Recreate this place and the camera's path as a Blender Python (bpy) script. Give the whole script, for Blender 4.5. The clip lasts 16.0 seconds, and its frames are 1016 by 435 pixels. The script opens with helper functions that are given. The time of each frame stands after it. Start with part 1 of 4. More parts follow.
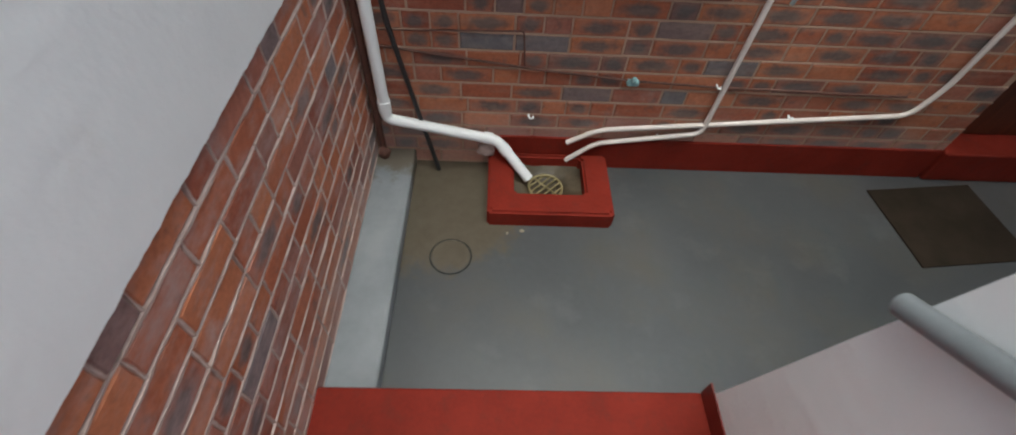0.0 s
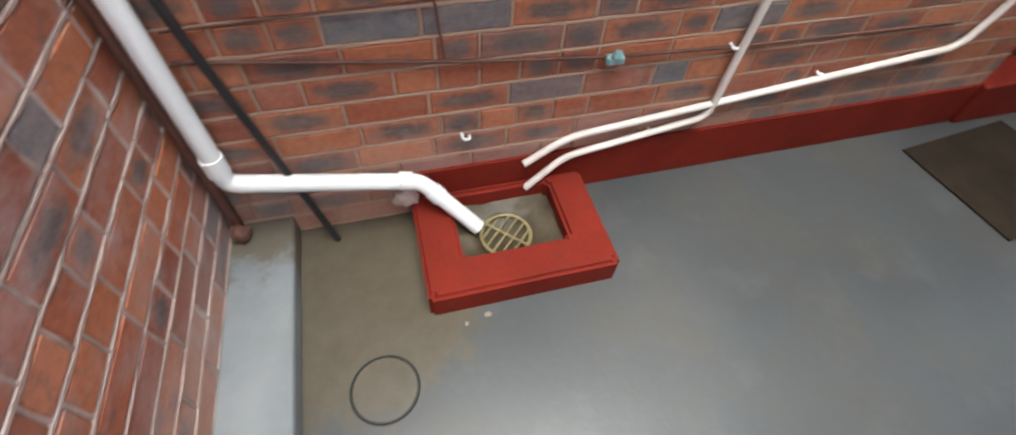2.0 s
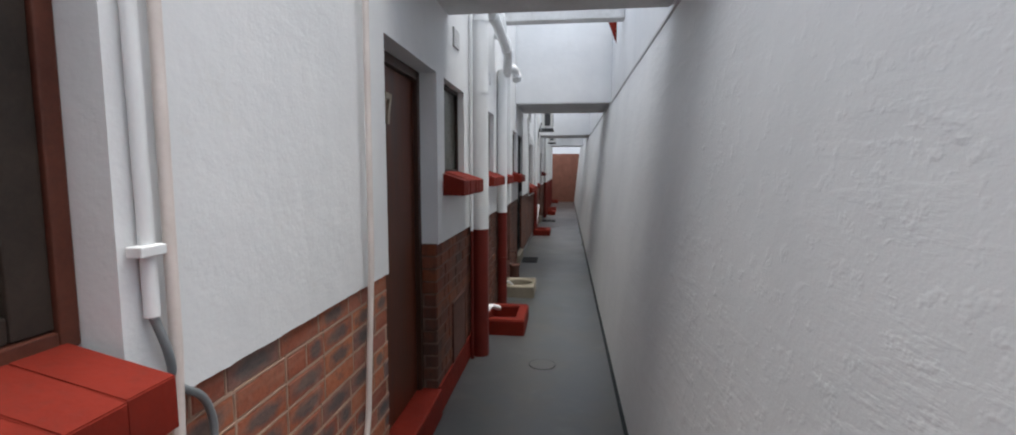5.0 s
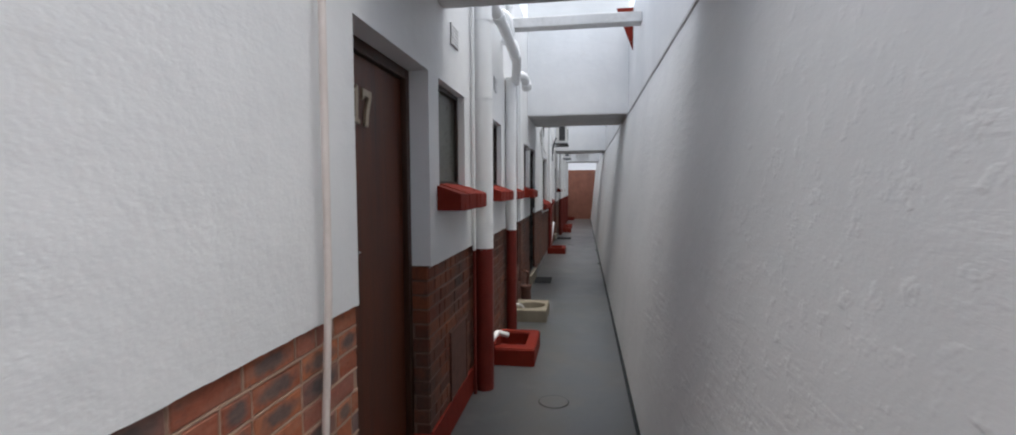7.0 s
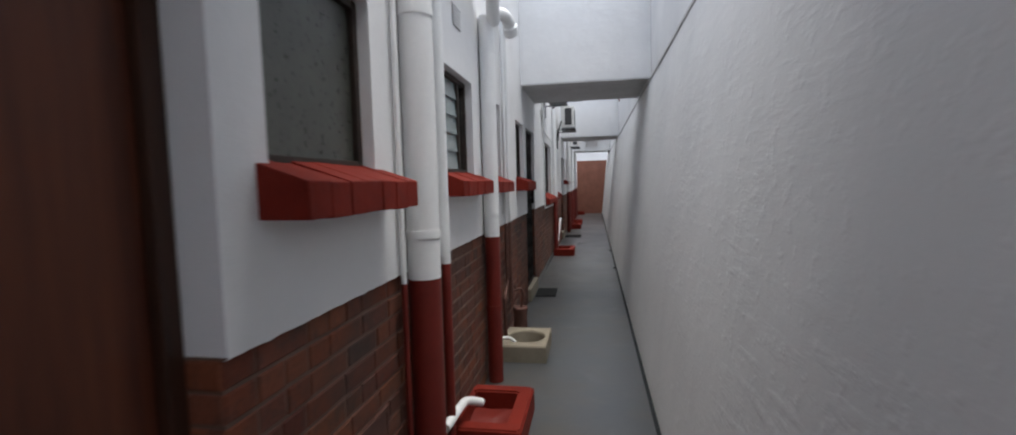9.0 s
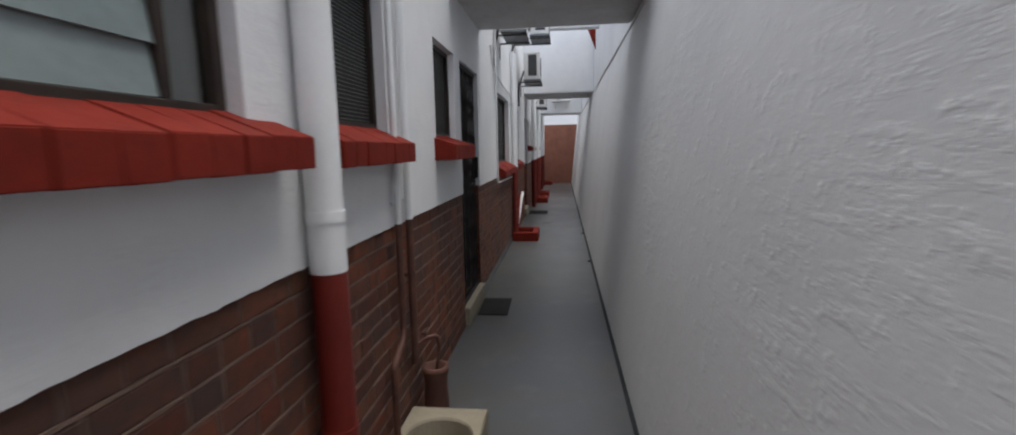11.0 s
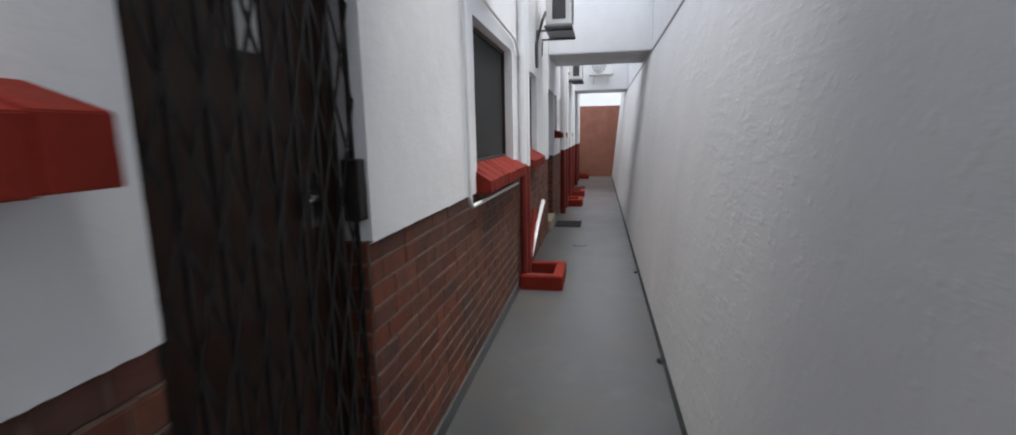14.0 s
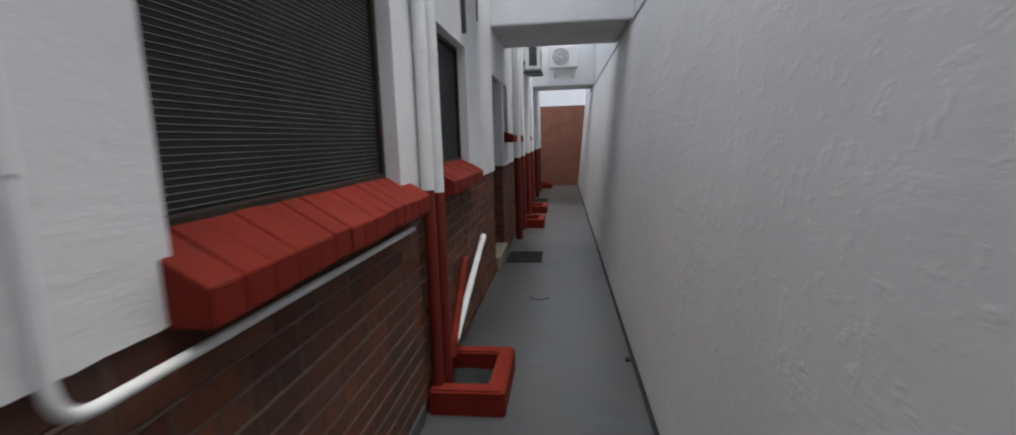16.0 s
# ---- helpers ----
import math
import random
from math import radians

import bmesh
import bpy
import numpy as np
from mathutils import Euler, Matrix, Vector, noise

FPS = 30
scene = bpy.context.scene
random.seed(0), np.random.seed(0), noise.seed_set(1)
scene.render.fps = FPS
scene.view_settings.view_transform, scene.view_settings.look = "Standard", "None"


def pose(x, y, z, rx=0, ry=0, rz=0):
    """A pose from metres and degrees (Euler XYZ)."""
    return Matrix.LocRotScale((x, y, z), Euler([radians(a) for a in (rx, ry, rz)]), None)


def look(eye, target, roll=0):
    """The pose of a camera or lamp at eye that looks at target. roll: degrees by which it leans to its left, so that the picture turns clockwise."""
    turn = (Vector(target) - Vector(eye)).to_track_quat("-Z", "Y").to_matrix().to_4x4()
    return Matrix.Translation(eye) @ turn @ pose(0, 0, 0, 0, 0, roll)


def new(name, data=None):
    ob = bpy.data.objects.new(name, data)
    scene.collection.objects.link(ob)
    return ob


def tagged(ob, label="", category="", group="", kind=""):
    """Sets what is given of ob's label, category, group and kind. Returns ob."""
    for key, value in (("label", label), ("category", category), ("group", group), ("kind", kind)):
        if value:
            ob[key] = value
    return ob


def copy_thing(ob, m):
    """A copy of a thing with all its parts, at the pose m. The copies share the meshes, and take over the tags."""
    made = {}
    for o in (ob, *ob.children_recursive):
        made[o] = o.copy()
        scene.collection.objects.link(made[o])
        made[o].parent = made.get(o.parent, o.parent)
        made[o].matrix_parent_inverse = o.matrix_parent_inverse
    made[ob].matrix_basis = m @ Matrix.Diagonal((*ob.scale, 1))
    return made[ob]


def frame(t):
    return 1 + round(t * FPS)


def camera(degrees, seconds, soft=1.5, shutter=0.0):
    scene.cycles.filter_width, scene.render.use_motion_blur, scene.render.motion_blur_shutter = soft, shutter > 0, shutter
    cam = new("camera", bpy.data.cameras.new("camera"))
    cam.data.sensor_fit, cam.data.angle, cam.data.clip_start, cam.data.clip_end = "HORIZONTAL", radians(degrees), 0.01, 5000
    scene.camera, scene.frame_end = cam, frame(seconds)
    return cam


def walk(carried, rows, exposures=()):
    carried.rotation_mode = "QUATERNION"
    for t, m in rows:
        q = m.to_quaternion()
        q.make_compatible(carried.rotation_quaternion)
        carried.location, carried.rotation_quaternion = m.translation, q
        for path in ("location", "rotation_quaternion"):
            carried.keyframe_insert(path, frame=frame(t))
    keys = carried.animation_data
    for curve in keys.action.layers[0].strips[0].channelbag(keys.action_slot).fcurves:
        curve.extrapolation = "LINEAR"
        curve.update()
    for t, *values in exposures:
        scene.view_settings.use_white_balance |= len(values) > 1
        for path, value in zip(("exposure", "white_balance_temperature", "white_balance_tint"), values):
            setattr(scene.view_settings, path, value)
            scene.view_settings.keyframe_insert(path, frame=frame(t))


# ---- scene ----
cam = camera(92.4, 16.0, soft=1.8, shutter=0.5)
EXPOSURES = [(0.0, 1.18, 6400, 2), (1.0, 1.45, 6400, 4), (1.5, 1.8, 6400, 3), (2.0, 2.0, 6400, 4), (3.0, 2.2, 6500, 5), (4.0, 1.65, 6500, 6), (5.0, 1.3, 6450, 7), (8.0, 1.3, 6500, 8), (11.0, 1.15, 6500, 9), (12.0, 1.45, 6450, 8), (12.5, 1.45, 6450, 8), (13.5, 1.87, 6450, 8), (14.5, 1.6, 6450, 9), (16.0, 1.15, 6500, 9)]
PATH = [
    (0, (0.28, -0.585, 1.893), (0.35, 0.642, 0.315), 4.2),
    (0.5, (0.249, -0.424, 1.724), (0.355, 0.839, 0.178), 3.7),
    (1, (0.27, -0.162, 1.569), (0.404, 1.106, 0.028), 4.9),
    (1.5, (0.311, 0.034, 1.471), (0.528, 1.22, -0.124), 4.0),
    (2, (0.263, 0.152, 1.389), (0.633, 1.305, -0.202), 4.1),
    (2.5, (0.304, 0.244, 1.386), (0.915, 1.307, -0.194), 4.5),
    (3, (0.437, 0.343, 1.323), (1.428, 1.319, -0.113), 3.9),
    (3.5, (0.506, 0.421, 1.37), (1.978, 1.176, 0.246), 4.3),
    (4, (0.448, 0.419, 1.483), (2.232, 0.943, 0.746), 1.6),
    (4.5, (0.392, 0.388, 1.617), (2.322, 0.739, 1.226), 0.1),
    (5, (0.437, 0.413, 1.677), (2.413, 0.649, 1.483), 0.1),
    (7.5, (1.171, 0.381, 1.624), (3.141, 0.709, 1.517), -0.8),
    (8, (1.589, 0.401, 1.61), (3.552, 0.767, 1.496), -2.1),
    (10.5, (4.212, 0.383, 1.564), (6.18, 0.644, 1.321), -0.6),
    (11, (4.796, 0.415, 1.558), (6.764, 0.635, 1.277), -1.1),
    (11.5, (5.39, 0.413, 1.541), (7.351, 0.641, 1.216), -1.1),
    (12, (5.936, 0.39, 1.569), (7.894, 0.682, 1.282), -1.2),
    (12.5, (6.463, 0.413, 1.558), (8.427, 0.677, 1.289), -1.1),
    (13, (7.06, 0.417, 1.556), (9.012, 0.742, 1.265), 0.1),
    (13.5, (7.56, 0.486, 1.551), (9.509, 0.824, 1.25), -0.3),
    (14, (8.148, 0.468, 1.549), (10.087, 0.833, 1.216), -1.1),
    (14.5, (8.634, 0.493, 1.539), (10.571, 0.841, 1.184), -1.4),
    (15, (9.241, 0.471, 1.532), (11.187, 0.797, 1.203), -2.1),
    (15.5, (9.81, 0.487, 1.543), (11.761, 0.785, 1.219), -1.9),
    (16, (10.375, 0.48, 1.527), (12.336, 0.706, 1.21), -1.7),
]
walk(cam, [(t, look(eye, target, roll)) for t, eye, target, roll in PATH], EXPOSURES)

# ---- world and light: open sky above a narrow passage, soft daylight ----
world = bpy.data.worlds.new("sky")
scene.world = world
world.use_nodes = True
wn = world.node_tree
sky = wn.nodes.new("ShaderNodeTexSky")
sky.sky_type = "NISHITA"
sky.sun_disc = False
sky.sun_elevation, sky.sun_rotation = radians(82), radians(180)
sky.air_density, sky.dust_density = 1.0, 3.0
wn.nodes["Background"].inputs["Strength"].default_value = 0.15
haze = wn.nodes.new("ShaderNodeHueSaturation")
haze.inputs["Saturation"].default_value = 0.5
wn.links.new(sky.outputs[0], haze.inputs["Color"])
wn.links.new(haze.outputs[0], wn.nodes["Background"].inputs["Color"])
sun_data = bpy.data.lights.new("sun", "SUN")
sun_data.energy, sun_data.angle, sun_data.color = 1.15, radians(45), (1.0, 0.96, 0.9)
sun = new("sun", sun_data)
sun.matrix_world = look((0, -2.8, 20), (0, 0, 0))

# ---- materials ----
def nodes(name):
    m = bpy.data.materials.new(name)
    m.use_nodes = True
    nt = m.node_tree
    return m, nt, nt.nodes["Principled BSDF"]


def noise_node(nt, vec, scale, detail=4.0, rough=0.6):
    n = nt.nodes.new("ShaderNodeTexNoise")
    n.inputs["Scale"].default_value, n.inputs["Detail"].default_value, n.inputs["Roughness"].default_value = scale, detail, rough
    nt.links.new(vec, n.inputs["Vector"])
    return n.outputs["Fac"]


def ramp(nt, fac, stops):
    r = nt.nodes.new("ShaderNodeValToRGB")
    e = r.color_ramp.elements
    while len(e) < len(stops):
        e.new(0.5)
    for el, (p, c) in zip(e, stops):
        el.position, el.color = p, (*c, 1)
    nt.links.new(fac, r.inputs["Fac"])
    return r.outputs["Color"]


def mixc(nt, fac, a, b, kind="MIX"):
    m = nt.nodes.new("ShaderNodeMix")
    m.data_type, m.blend_type = "RGBA", kind
    for sock, v in ((m.inputs[0], fac), (m.inputs[6], a), (m.inputs[7], b)):
        if isinstance(v, (int, float)):
            sock.default_value = v
        elif isinstance(v, tuple):
            sock.default_value = (*v, 1)
        else:
            nt.links.new(v, sock)
    return m.outputs[2]


def maths(nt, op, a, b=0.0, clamp=False):
    m = nt.nodes.new("ShaderNodeMath")
    m.operation, m.use_clamp = op, clamp
    for sock, v in zip(m.inputs, (a, b)):
        if isinstance(v, (int, float)):
            sock.default_value = v
        else:
            nt.links.new(v, sock)
    return m.outputs[0]


def bump(nt, bsdf, heights, strength=0.5, distance=0.01):
    prev = None
    for h, st, di in heights:
        b = nt.nodes.new("ShaderNodeBump")
        b.inputs["Strength"].default_value, b.inputs["Distance"].default_value = st, di
        nt.links.new(h, b.inputs["Height"])
        if prev is not None:
            nt.links.new(prev, b.inputs["Normal"])
        prev = b.outputs["Normal"]
    nt.links.new(prev, bsdf.inputs["Normal"])


def where(nt):
    return nt.nodes.new("ShaderNodeNewGeometry").outputs["Position"]


def surface(name, dark, light, rough=0.6, big=1.5, fine=40.0, relief=0.002, metal=0.0, dirt=None, dirt_amount=0.3, mid=None, gloss=0.5):
    """Paint or stone with broad tone changes, fine grain, a little dirt and relief."""
    m, nt, bs = nodes(name)
    p = where(nt)
    a = noise_node(nt, p, big, 5)
    f = noise_node(nt, p, fine, 4)
    col = ramp(nt, maths(nt, "ADD", maths(nt, "MULTIPLY", a, 0.7), maths(nt, "MULTIPLY", f, 0.3)), [(0.3, dark), (0.7, light)])
    if dirt:
        d = ramp(nt, noise_node(nt, p, big * 3.1, 8, 0.7), [(0.52, (0, 0, 0)), (0.75, (1, 1, 1))])
        col = mixc(nt, maths(nt, "MULTIPLY", d, dirt_amount), col, dirt)
    nt.links.new(col, bs.inputs["Base Color"])
    nt.links.new(maths(nt, "ADD", maths(nt, "MULTIPLY", f, 0.2), rough - 0.1), bs.inputs["Roughness"])
    bs.inputs["Metallic"].default_value = metal
    bs.inputs["Specular IOR Level"].default_value = gloss
    hs = [(f, 0.4, relief)]
    if mid:
        hs.append((noise_node(nt, p, mid[0], 5, 0.55), mid[1], mid[2]))
    bump(nt, bs, hs)
    return m


def brick_material(name, island, single=False):
    """Clay brick: red and orange, some blue-grey over-burnt, with blotches on each face."""
    m, nt, bs = nodes(name)
    p = where(nt)
    if island and not single:
        r = nt.nodes.new("ShaderNodeNewGeometry").outputs["Random Per Island"]
    else:
        r = nt.nodes.new("ShaderNodeObjectInfo").outputs["Random"]
    base = ramp(nt, r, [(0.0, (0.24, 0.07, 0.045)), (0.2, (0.36, 0.11, 0.058)), (0.4, (0.44, 0.155, 0.075)), (0.56, (0.29, 0.085, 0.052)),
                        (0.72, (0.46, 0.17, 0.09)), (0.86, (0.33, 0.12, 0.085)), (0.94, (0.24, 0.11, 0.085)), (1.0, (0.2, 0.105, 0.09) if island else (0.16, 0.15, 0.155))])
    if island:
        core = ramp(nt, noise_node(nt, p, 9, 3), [(0.54, (0, 0, 0)), (0.66, (1, 1, 1))])
    else:
        # kiln-flashed blue heart in some bricks
        tc = nt.nodes.new("ShaderNodeTexCoord").outputs["Generated"]
        mp = nt.nodes.new("ShaderNodeMapping")
        mp.inputs["Location"].default_value = (-0.5, -0.5, -0.5)
        nt.links.new(tc, mp.inputs["Vector"])
        ln = nt.nodes.new("ShaderNodeVectorMath")
        ln.operation = "MULTIPLY"
        ln.inputs[1].default_value = (1.0, 0.0, 1.0) if name.endswith("single") else (0.0, 1.0, 1.0)
        nt.links.new(mp.outputs[0], ln.inputs[0])
        le = nt.nodes.new("ShaderNodeVectorMath")
        le.operation = "LENGTH"
        nt.links.new(ln.outputs[0], le.inputs[0])
        dd = maths(nt, "ADD", le.outputs["Value"], maths(nt, "MULTIPLY", maths(nt, "SUBTRACT", noise_node(nt, p, 26, 4), 0.5), 0.5))
        inside = ramp(nt, dd, [(0.22, (1, 1, 1)), (0.5, (0, 0, 0))])
        some = maths(nt, "GREATER_THAN", maths(nt, "FRACT", maths(nt, "MULTIPLY", r, 7.31)), 0.72 if name == "brick_end" else 0.48)
        core = maths(nt, "MULTIPLY", inside, some)
    col = mixc(nt, maths(nt, "MULTIPLY", core, 0.4 if island else 0.82), base, (0.085, 0.09, 0.092))
    blot = ramp(nt, noise_node(nt, p, 14, 4), [(0.58, (0, 0, 0)), (0.7, (1, 1, 1))])
    col = mixc(nt, maths(nt, "MULTIPLY", blot, 0.6), col, (0.13, 0.085, 0.075))
    soot = ramp(nt, noise_node(nt, p, 60, 5, 0.7), [(0.35, (0.75, 0.72, 0.7)), (0.7, (1.15, 1.1, 1.05))])
    col = mixc(nt, 0.8, col, soot, "MULTIPLY")
    lime = ramp(nt, noise_node(nt, p, 3.2, 6, 0.7), [(0.6, (0, 0, 0)), (0.8, (1, 1, 1))])
    col = mixc(nt, maths(nt, "MULTIPLY", lime, 0.75 if name == "brick_end" else 0.6), col, (0.46, 0.38, 0.35))
    if not island:
        # cement smeared over the faces in streaks along the courses, thicker on the end wall
        sm = nt.nodes.new("ShaderNodeMapping")
        sm.inputs["Scale"].default_value = (5, 5, 11) if name == "brick_end" else (5, 5, 26)
        nt.links.new(p, sm.inputs["Vector"])
        smear = ramp(nt, noise_node(nt, sm.outputs[0], 1.0, 7, 0.7), [(0.46, (0, 0, 0)), (0.74, (1, 1, 1))])
        end_wall = name == "brick_end"
        col = mixc(nt, maths(nt, "MULTIPLY", smear, 0.8 if end_wall else 0.36), col, (0.36, 0.25, 0.225) if end_wall else (0.36, 0.24, 0.18))
        # rising damp leaves a pale ragged salt line low on the wall
        sep = nt.nodes.new("ShaderNodeSeparateXYZ")
        nt.links.new(p, sep.inputs[0])
        hz = maths(nt, "ADD", sep.outputs["Z"], maths(nt, "MULTIPLY", noise_node(nt, p, 5, 6, 0.7), 0.35))
        salt = ramp(nt, hz, [(0.4, (1, 1, 1)), (0.56, (0, 0, 0))])
        col = mixc(nt, maths(nt, "MULTIPLY", salt, 0.3), col, (0.4, 0.34, 0.31))
    if not island:
        col = mixc(nt, 1.0, col, (1.12, 1.2, 1.28) if name == "brick_end" else (0.97, 1.0, 1.03), "MULTIPLY")
    if island:
        # older, browner bricks further along
        col = mixc(nt, 1.0, col, (0.46, 0.43, 0.42), "MULTIPLY")
        col = mixc(nt, maths(nt, "MULTIPLY", ramp(nt, noise_node(nt, p, 2.0, 6, 0.7), [(0.4, (0, 0, 0)), (0.6, (1, 1, 1))]), 0.7), col, (0.05, 0.038, 0.033))
    nt.links.new(col, bs.inputs["Base Color"])
    bs.inputs["Roughness"].default_value = 0.7
    bs.inputs["Specular IOR Level"].default_value = 0.25
    bump(nt, bs, [(noise_node(nt, p, 130, 4), 0.5, 0.002), (noise_node(nt, p, 22, 4), 0.5, 0.004)])
    return m


def concrete_floor():
    m, nt, bs = nodes("painted_concrete")
    p = where(nt)
    a = noise_node(nt, p, 1.1, 6, 0.6)
    f = noise_node(nt, p, 35, 5, 0.65)
    col = ramp(nt, a, [(0.3, (0.044, 0.047, 0.05)), (0.7, (0.072, 0.076, 0.08))])
    col = mixc(nt, maths(nt, "MULTIPLY", ramp(nt, noise_node(nt, p, 4.5, 8, 0.7), [(0.5, (0, 0, 0)), (0.66, (1, 1, 1))]), 0.6), col, (0.045, 0.058, 0.062))
    col = mixc(nt, maths(nt, "MULTIPLY", f, 0.25), col, (0.09, 0.093, 0.096))
    # broad worn brownish clouds in the paint
    cloud = ramp(nt, noise_node(nt, p, 2.3, 7, 0.62), [(0.46, (0, 0, 0)), (0.68, (1, 1, 1))])
    col = mixc(nt, maths(nt, "MULTIPLY", cloud, 0.6), col, (0.078, 0.068, 0.054))
    pale = ramp(nt, noise_node(nt, p, 3.7, 6, 0.6), [(0.55, (0, 0, 0)), (0.75, (1, 1, 1))])
    col = mixc(nt, maths(nt, "MULTIPLY", pale, 0.5), col, (0.106, 0.109, 0.11))
    # damp brown patch round the covered hole
    d = nt.nodes.new("ShaderNodeVectorMath")
    d.operation = "DISTANCE"
    nt.links.new(p, d.inputs[0])
    d.inputs[1].default_value = (0.02, 1.05, 0.0)
    dd = maths(nt, "ADD", d.outputs["Value"], maths(nt, "MULTIPLY", noise_node(nt, p, 6, 7, 0.75), 0.5))
    col = mixc(nt, ramp(nt, dd, [(0.68, (0.9, 0.9, 0.9)), (0.76, (0, 0, 0))]), col, mixc(nt, noise_node(nt, p, 11, 6, 0.7), (0.05, 0.038, 0.022), (0.125, 0.105, 0.075)))
    nt.links.new(col, bs.inputs["Base Color"])
    nt.links.new(maths(nt, "ADD", maths(nt, "MULTIPLY", a, 0.3), 0.2), bs.inputs["Roughness"])
    bump(nt, bs, [(f, 0.3, 0.002), (noise_node(nt, p, 3, 5), 0.25, 0.006)])
    return m


def rough_plaster():
    """Trowelled and patched white wall paint, with shallow trowel ridges."""
    m, nt, bs = nodes("trowelled_white_plaster")
    p = where(nt)
    col = ramp(nt, noise_node(nt, p, 0.9, 7, 0.65), [(0.3, (0.71, 0.72, 0.725)), (0.7, (0.81, 0.815, 0.815))])
    nt.links.new(col, bs.inputs["Base Color"])
    bs.inputs["Roughness"].default_value = 0.6
    st = nt.nodes.new("ShaderNodeMapping")
    st.inputs["Rotation"].default_value = (0, radians(12), 0)
    st.inputs["Scale"].default_value = (4.5, 7, 17)
    nt.links.new(p, st.inputs["Vector"])
    ridge = ramp(nt, noise_node(nt, st.outputs[0], 1.0, 5, 0.55), [(0.48, (0, 0, 0)), (0.6, (0.7, 0.7, 0.7)), (0.72, (1, 1, 1))])
    lump = noise_node(nt, p, 3.0, 3)
    patch = ramp(nt, noise_node(nt, p, 0.8, 2), [(0.42, (0.15, 0.15, 0.15)), (0.6, (1, 1, 1))])
    bump(nt, bs, [(noise_node(nt, p, 70, 4), 0.35, 0.002), (maths(nt, "MULTIPLY", ridge, patch), 0.22, 0.006), (ramp(nt, noise_node(nt, p, 16, 3), [(0.56, (0, 0, 0)), (0.72, (1, 1, 1))]), 0.24, 0.005), (lump, 0.2, 0.025)])
    return m


def brushed_plaster():
    """White wall paint over plaster floated in long level strokes."""
    m, nt, bs = nodes("white_wall_paint")
    p = where(nt)
    col = ramp(nt, noise_node(nt, p, 1.3, 6, 0.6), [(0.3, (0.68, 0.69, 0.7)), (0.7, (0.78, 0.785, 0.79))])
    scuff = ramp(nt, noise_node(nt, p, 4.5, 8, 0.75), [(0.6, (0, 0, 0)), (0.8, (1, 1, 1))])
    col = mixc(nt, maths(nt, "MULTIPLY", scuff, 0.35), col, (0.58, 0.55, 0.5))
    nt.links.new(col, bs.inputs["Base Color"])
    bs.inputs["Roughness"].default_value = 0.6
    bs.inputs["Specular IOR Level"].default_value = 0.35
    mp = nt.nodes.new("ShaderNodeMapping")
    mp.inputs["Rotation"].default_value = (0, radians(-6), 0)
    mp.inputs["Scale"].default_value = (4, 4, 19)
    nt.links.new(p, mp.inputs["Vector"])
    stroke = ramp(nt, noise_node(nt, mp.outputs[0], 1.0, 6, 0.6), [(0.45, (0, 0, 0)), (0.62, (0.8, 0.8, 0.8)), (0.75, (1, 1, 1))])
    patch = ramp(nt, noise_node(nt, p, 1.1, 3), [(0.4, (0.15, 0.15, 0.15)), (0.62, (1, 1, 1))])
    bump(nt, bs, [(noise_node(nt, p, 60, 4), 0.4, 0.002), (maths(nt, "MULTIPLY", stroke, patch), 0.16, 0.005), (noise_node(nt, p, 8, 5, 0.55), 0.4, 0.01)])
    return m


WHITE = brushed_plaster()
PLASTER = rough_plaster()
# greyer than the white walls: bridge undersides, ledge, high beams, a fan grille
SOFFIT = surface("grey_soffit", (0.5, 0.5, 0.5), (0.66, 0.66, 0.66), 0.7, 2.0, 30, 0.002, dirt=(0.3, 0.29, 0.27), dirt_amount=0.4)
RED = surface("red_oxide_paint", (0.12, 0.010, 0.005), (0.2, 0.02, 0.011), 0.7, 4, 60, 0.001, dirt=(0.085, 0.02, 0.014), dirt_amount=0.55, mid=(16, 0.5, 0.006), gloss=0.15)
REDPIPE = surface("red_pipe_paint", (0.11, 0.012, 0.009), (0.17, 0.02, 0.013), 0.45, 6, 60, 0.001, gloss=0.3)
MORTAR = surface("mortar", (0.3, 0.185, 0.13), (0.44, 0.29, 0.215), 0.9, 4, 90, 0.004, dirt=(0.18, 0.14, 0.12))
MORTAR_PALE = surface("pale_smeared_mortar", (0.3, 0.2, 0.17), (0.52, 0.42, 0.38), 0.9, 6, 90, 0.005, dirt=(0.24, 0.13, 0.1))
MORTAR_DARK = surface("dark_weathered_mortar", (0.09, 0.055, 0.042), (0.21, 0.135, 0.105), 0.9, 4, 90, 0.004)
BRICK = brick_material("brick_single", False)
BRICK_END = brick_material("brick_end", False)
BRICKS = brick_material("brick_many", True)
BRICK_OLD = brick_material("brick_old", True, True)
FLOOR = concrete_floor()
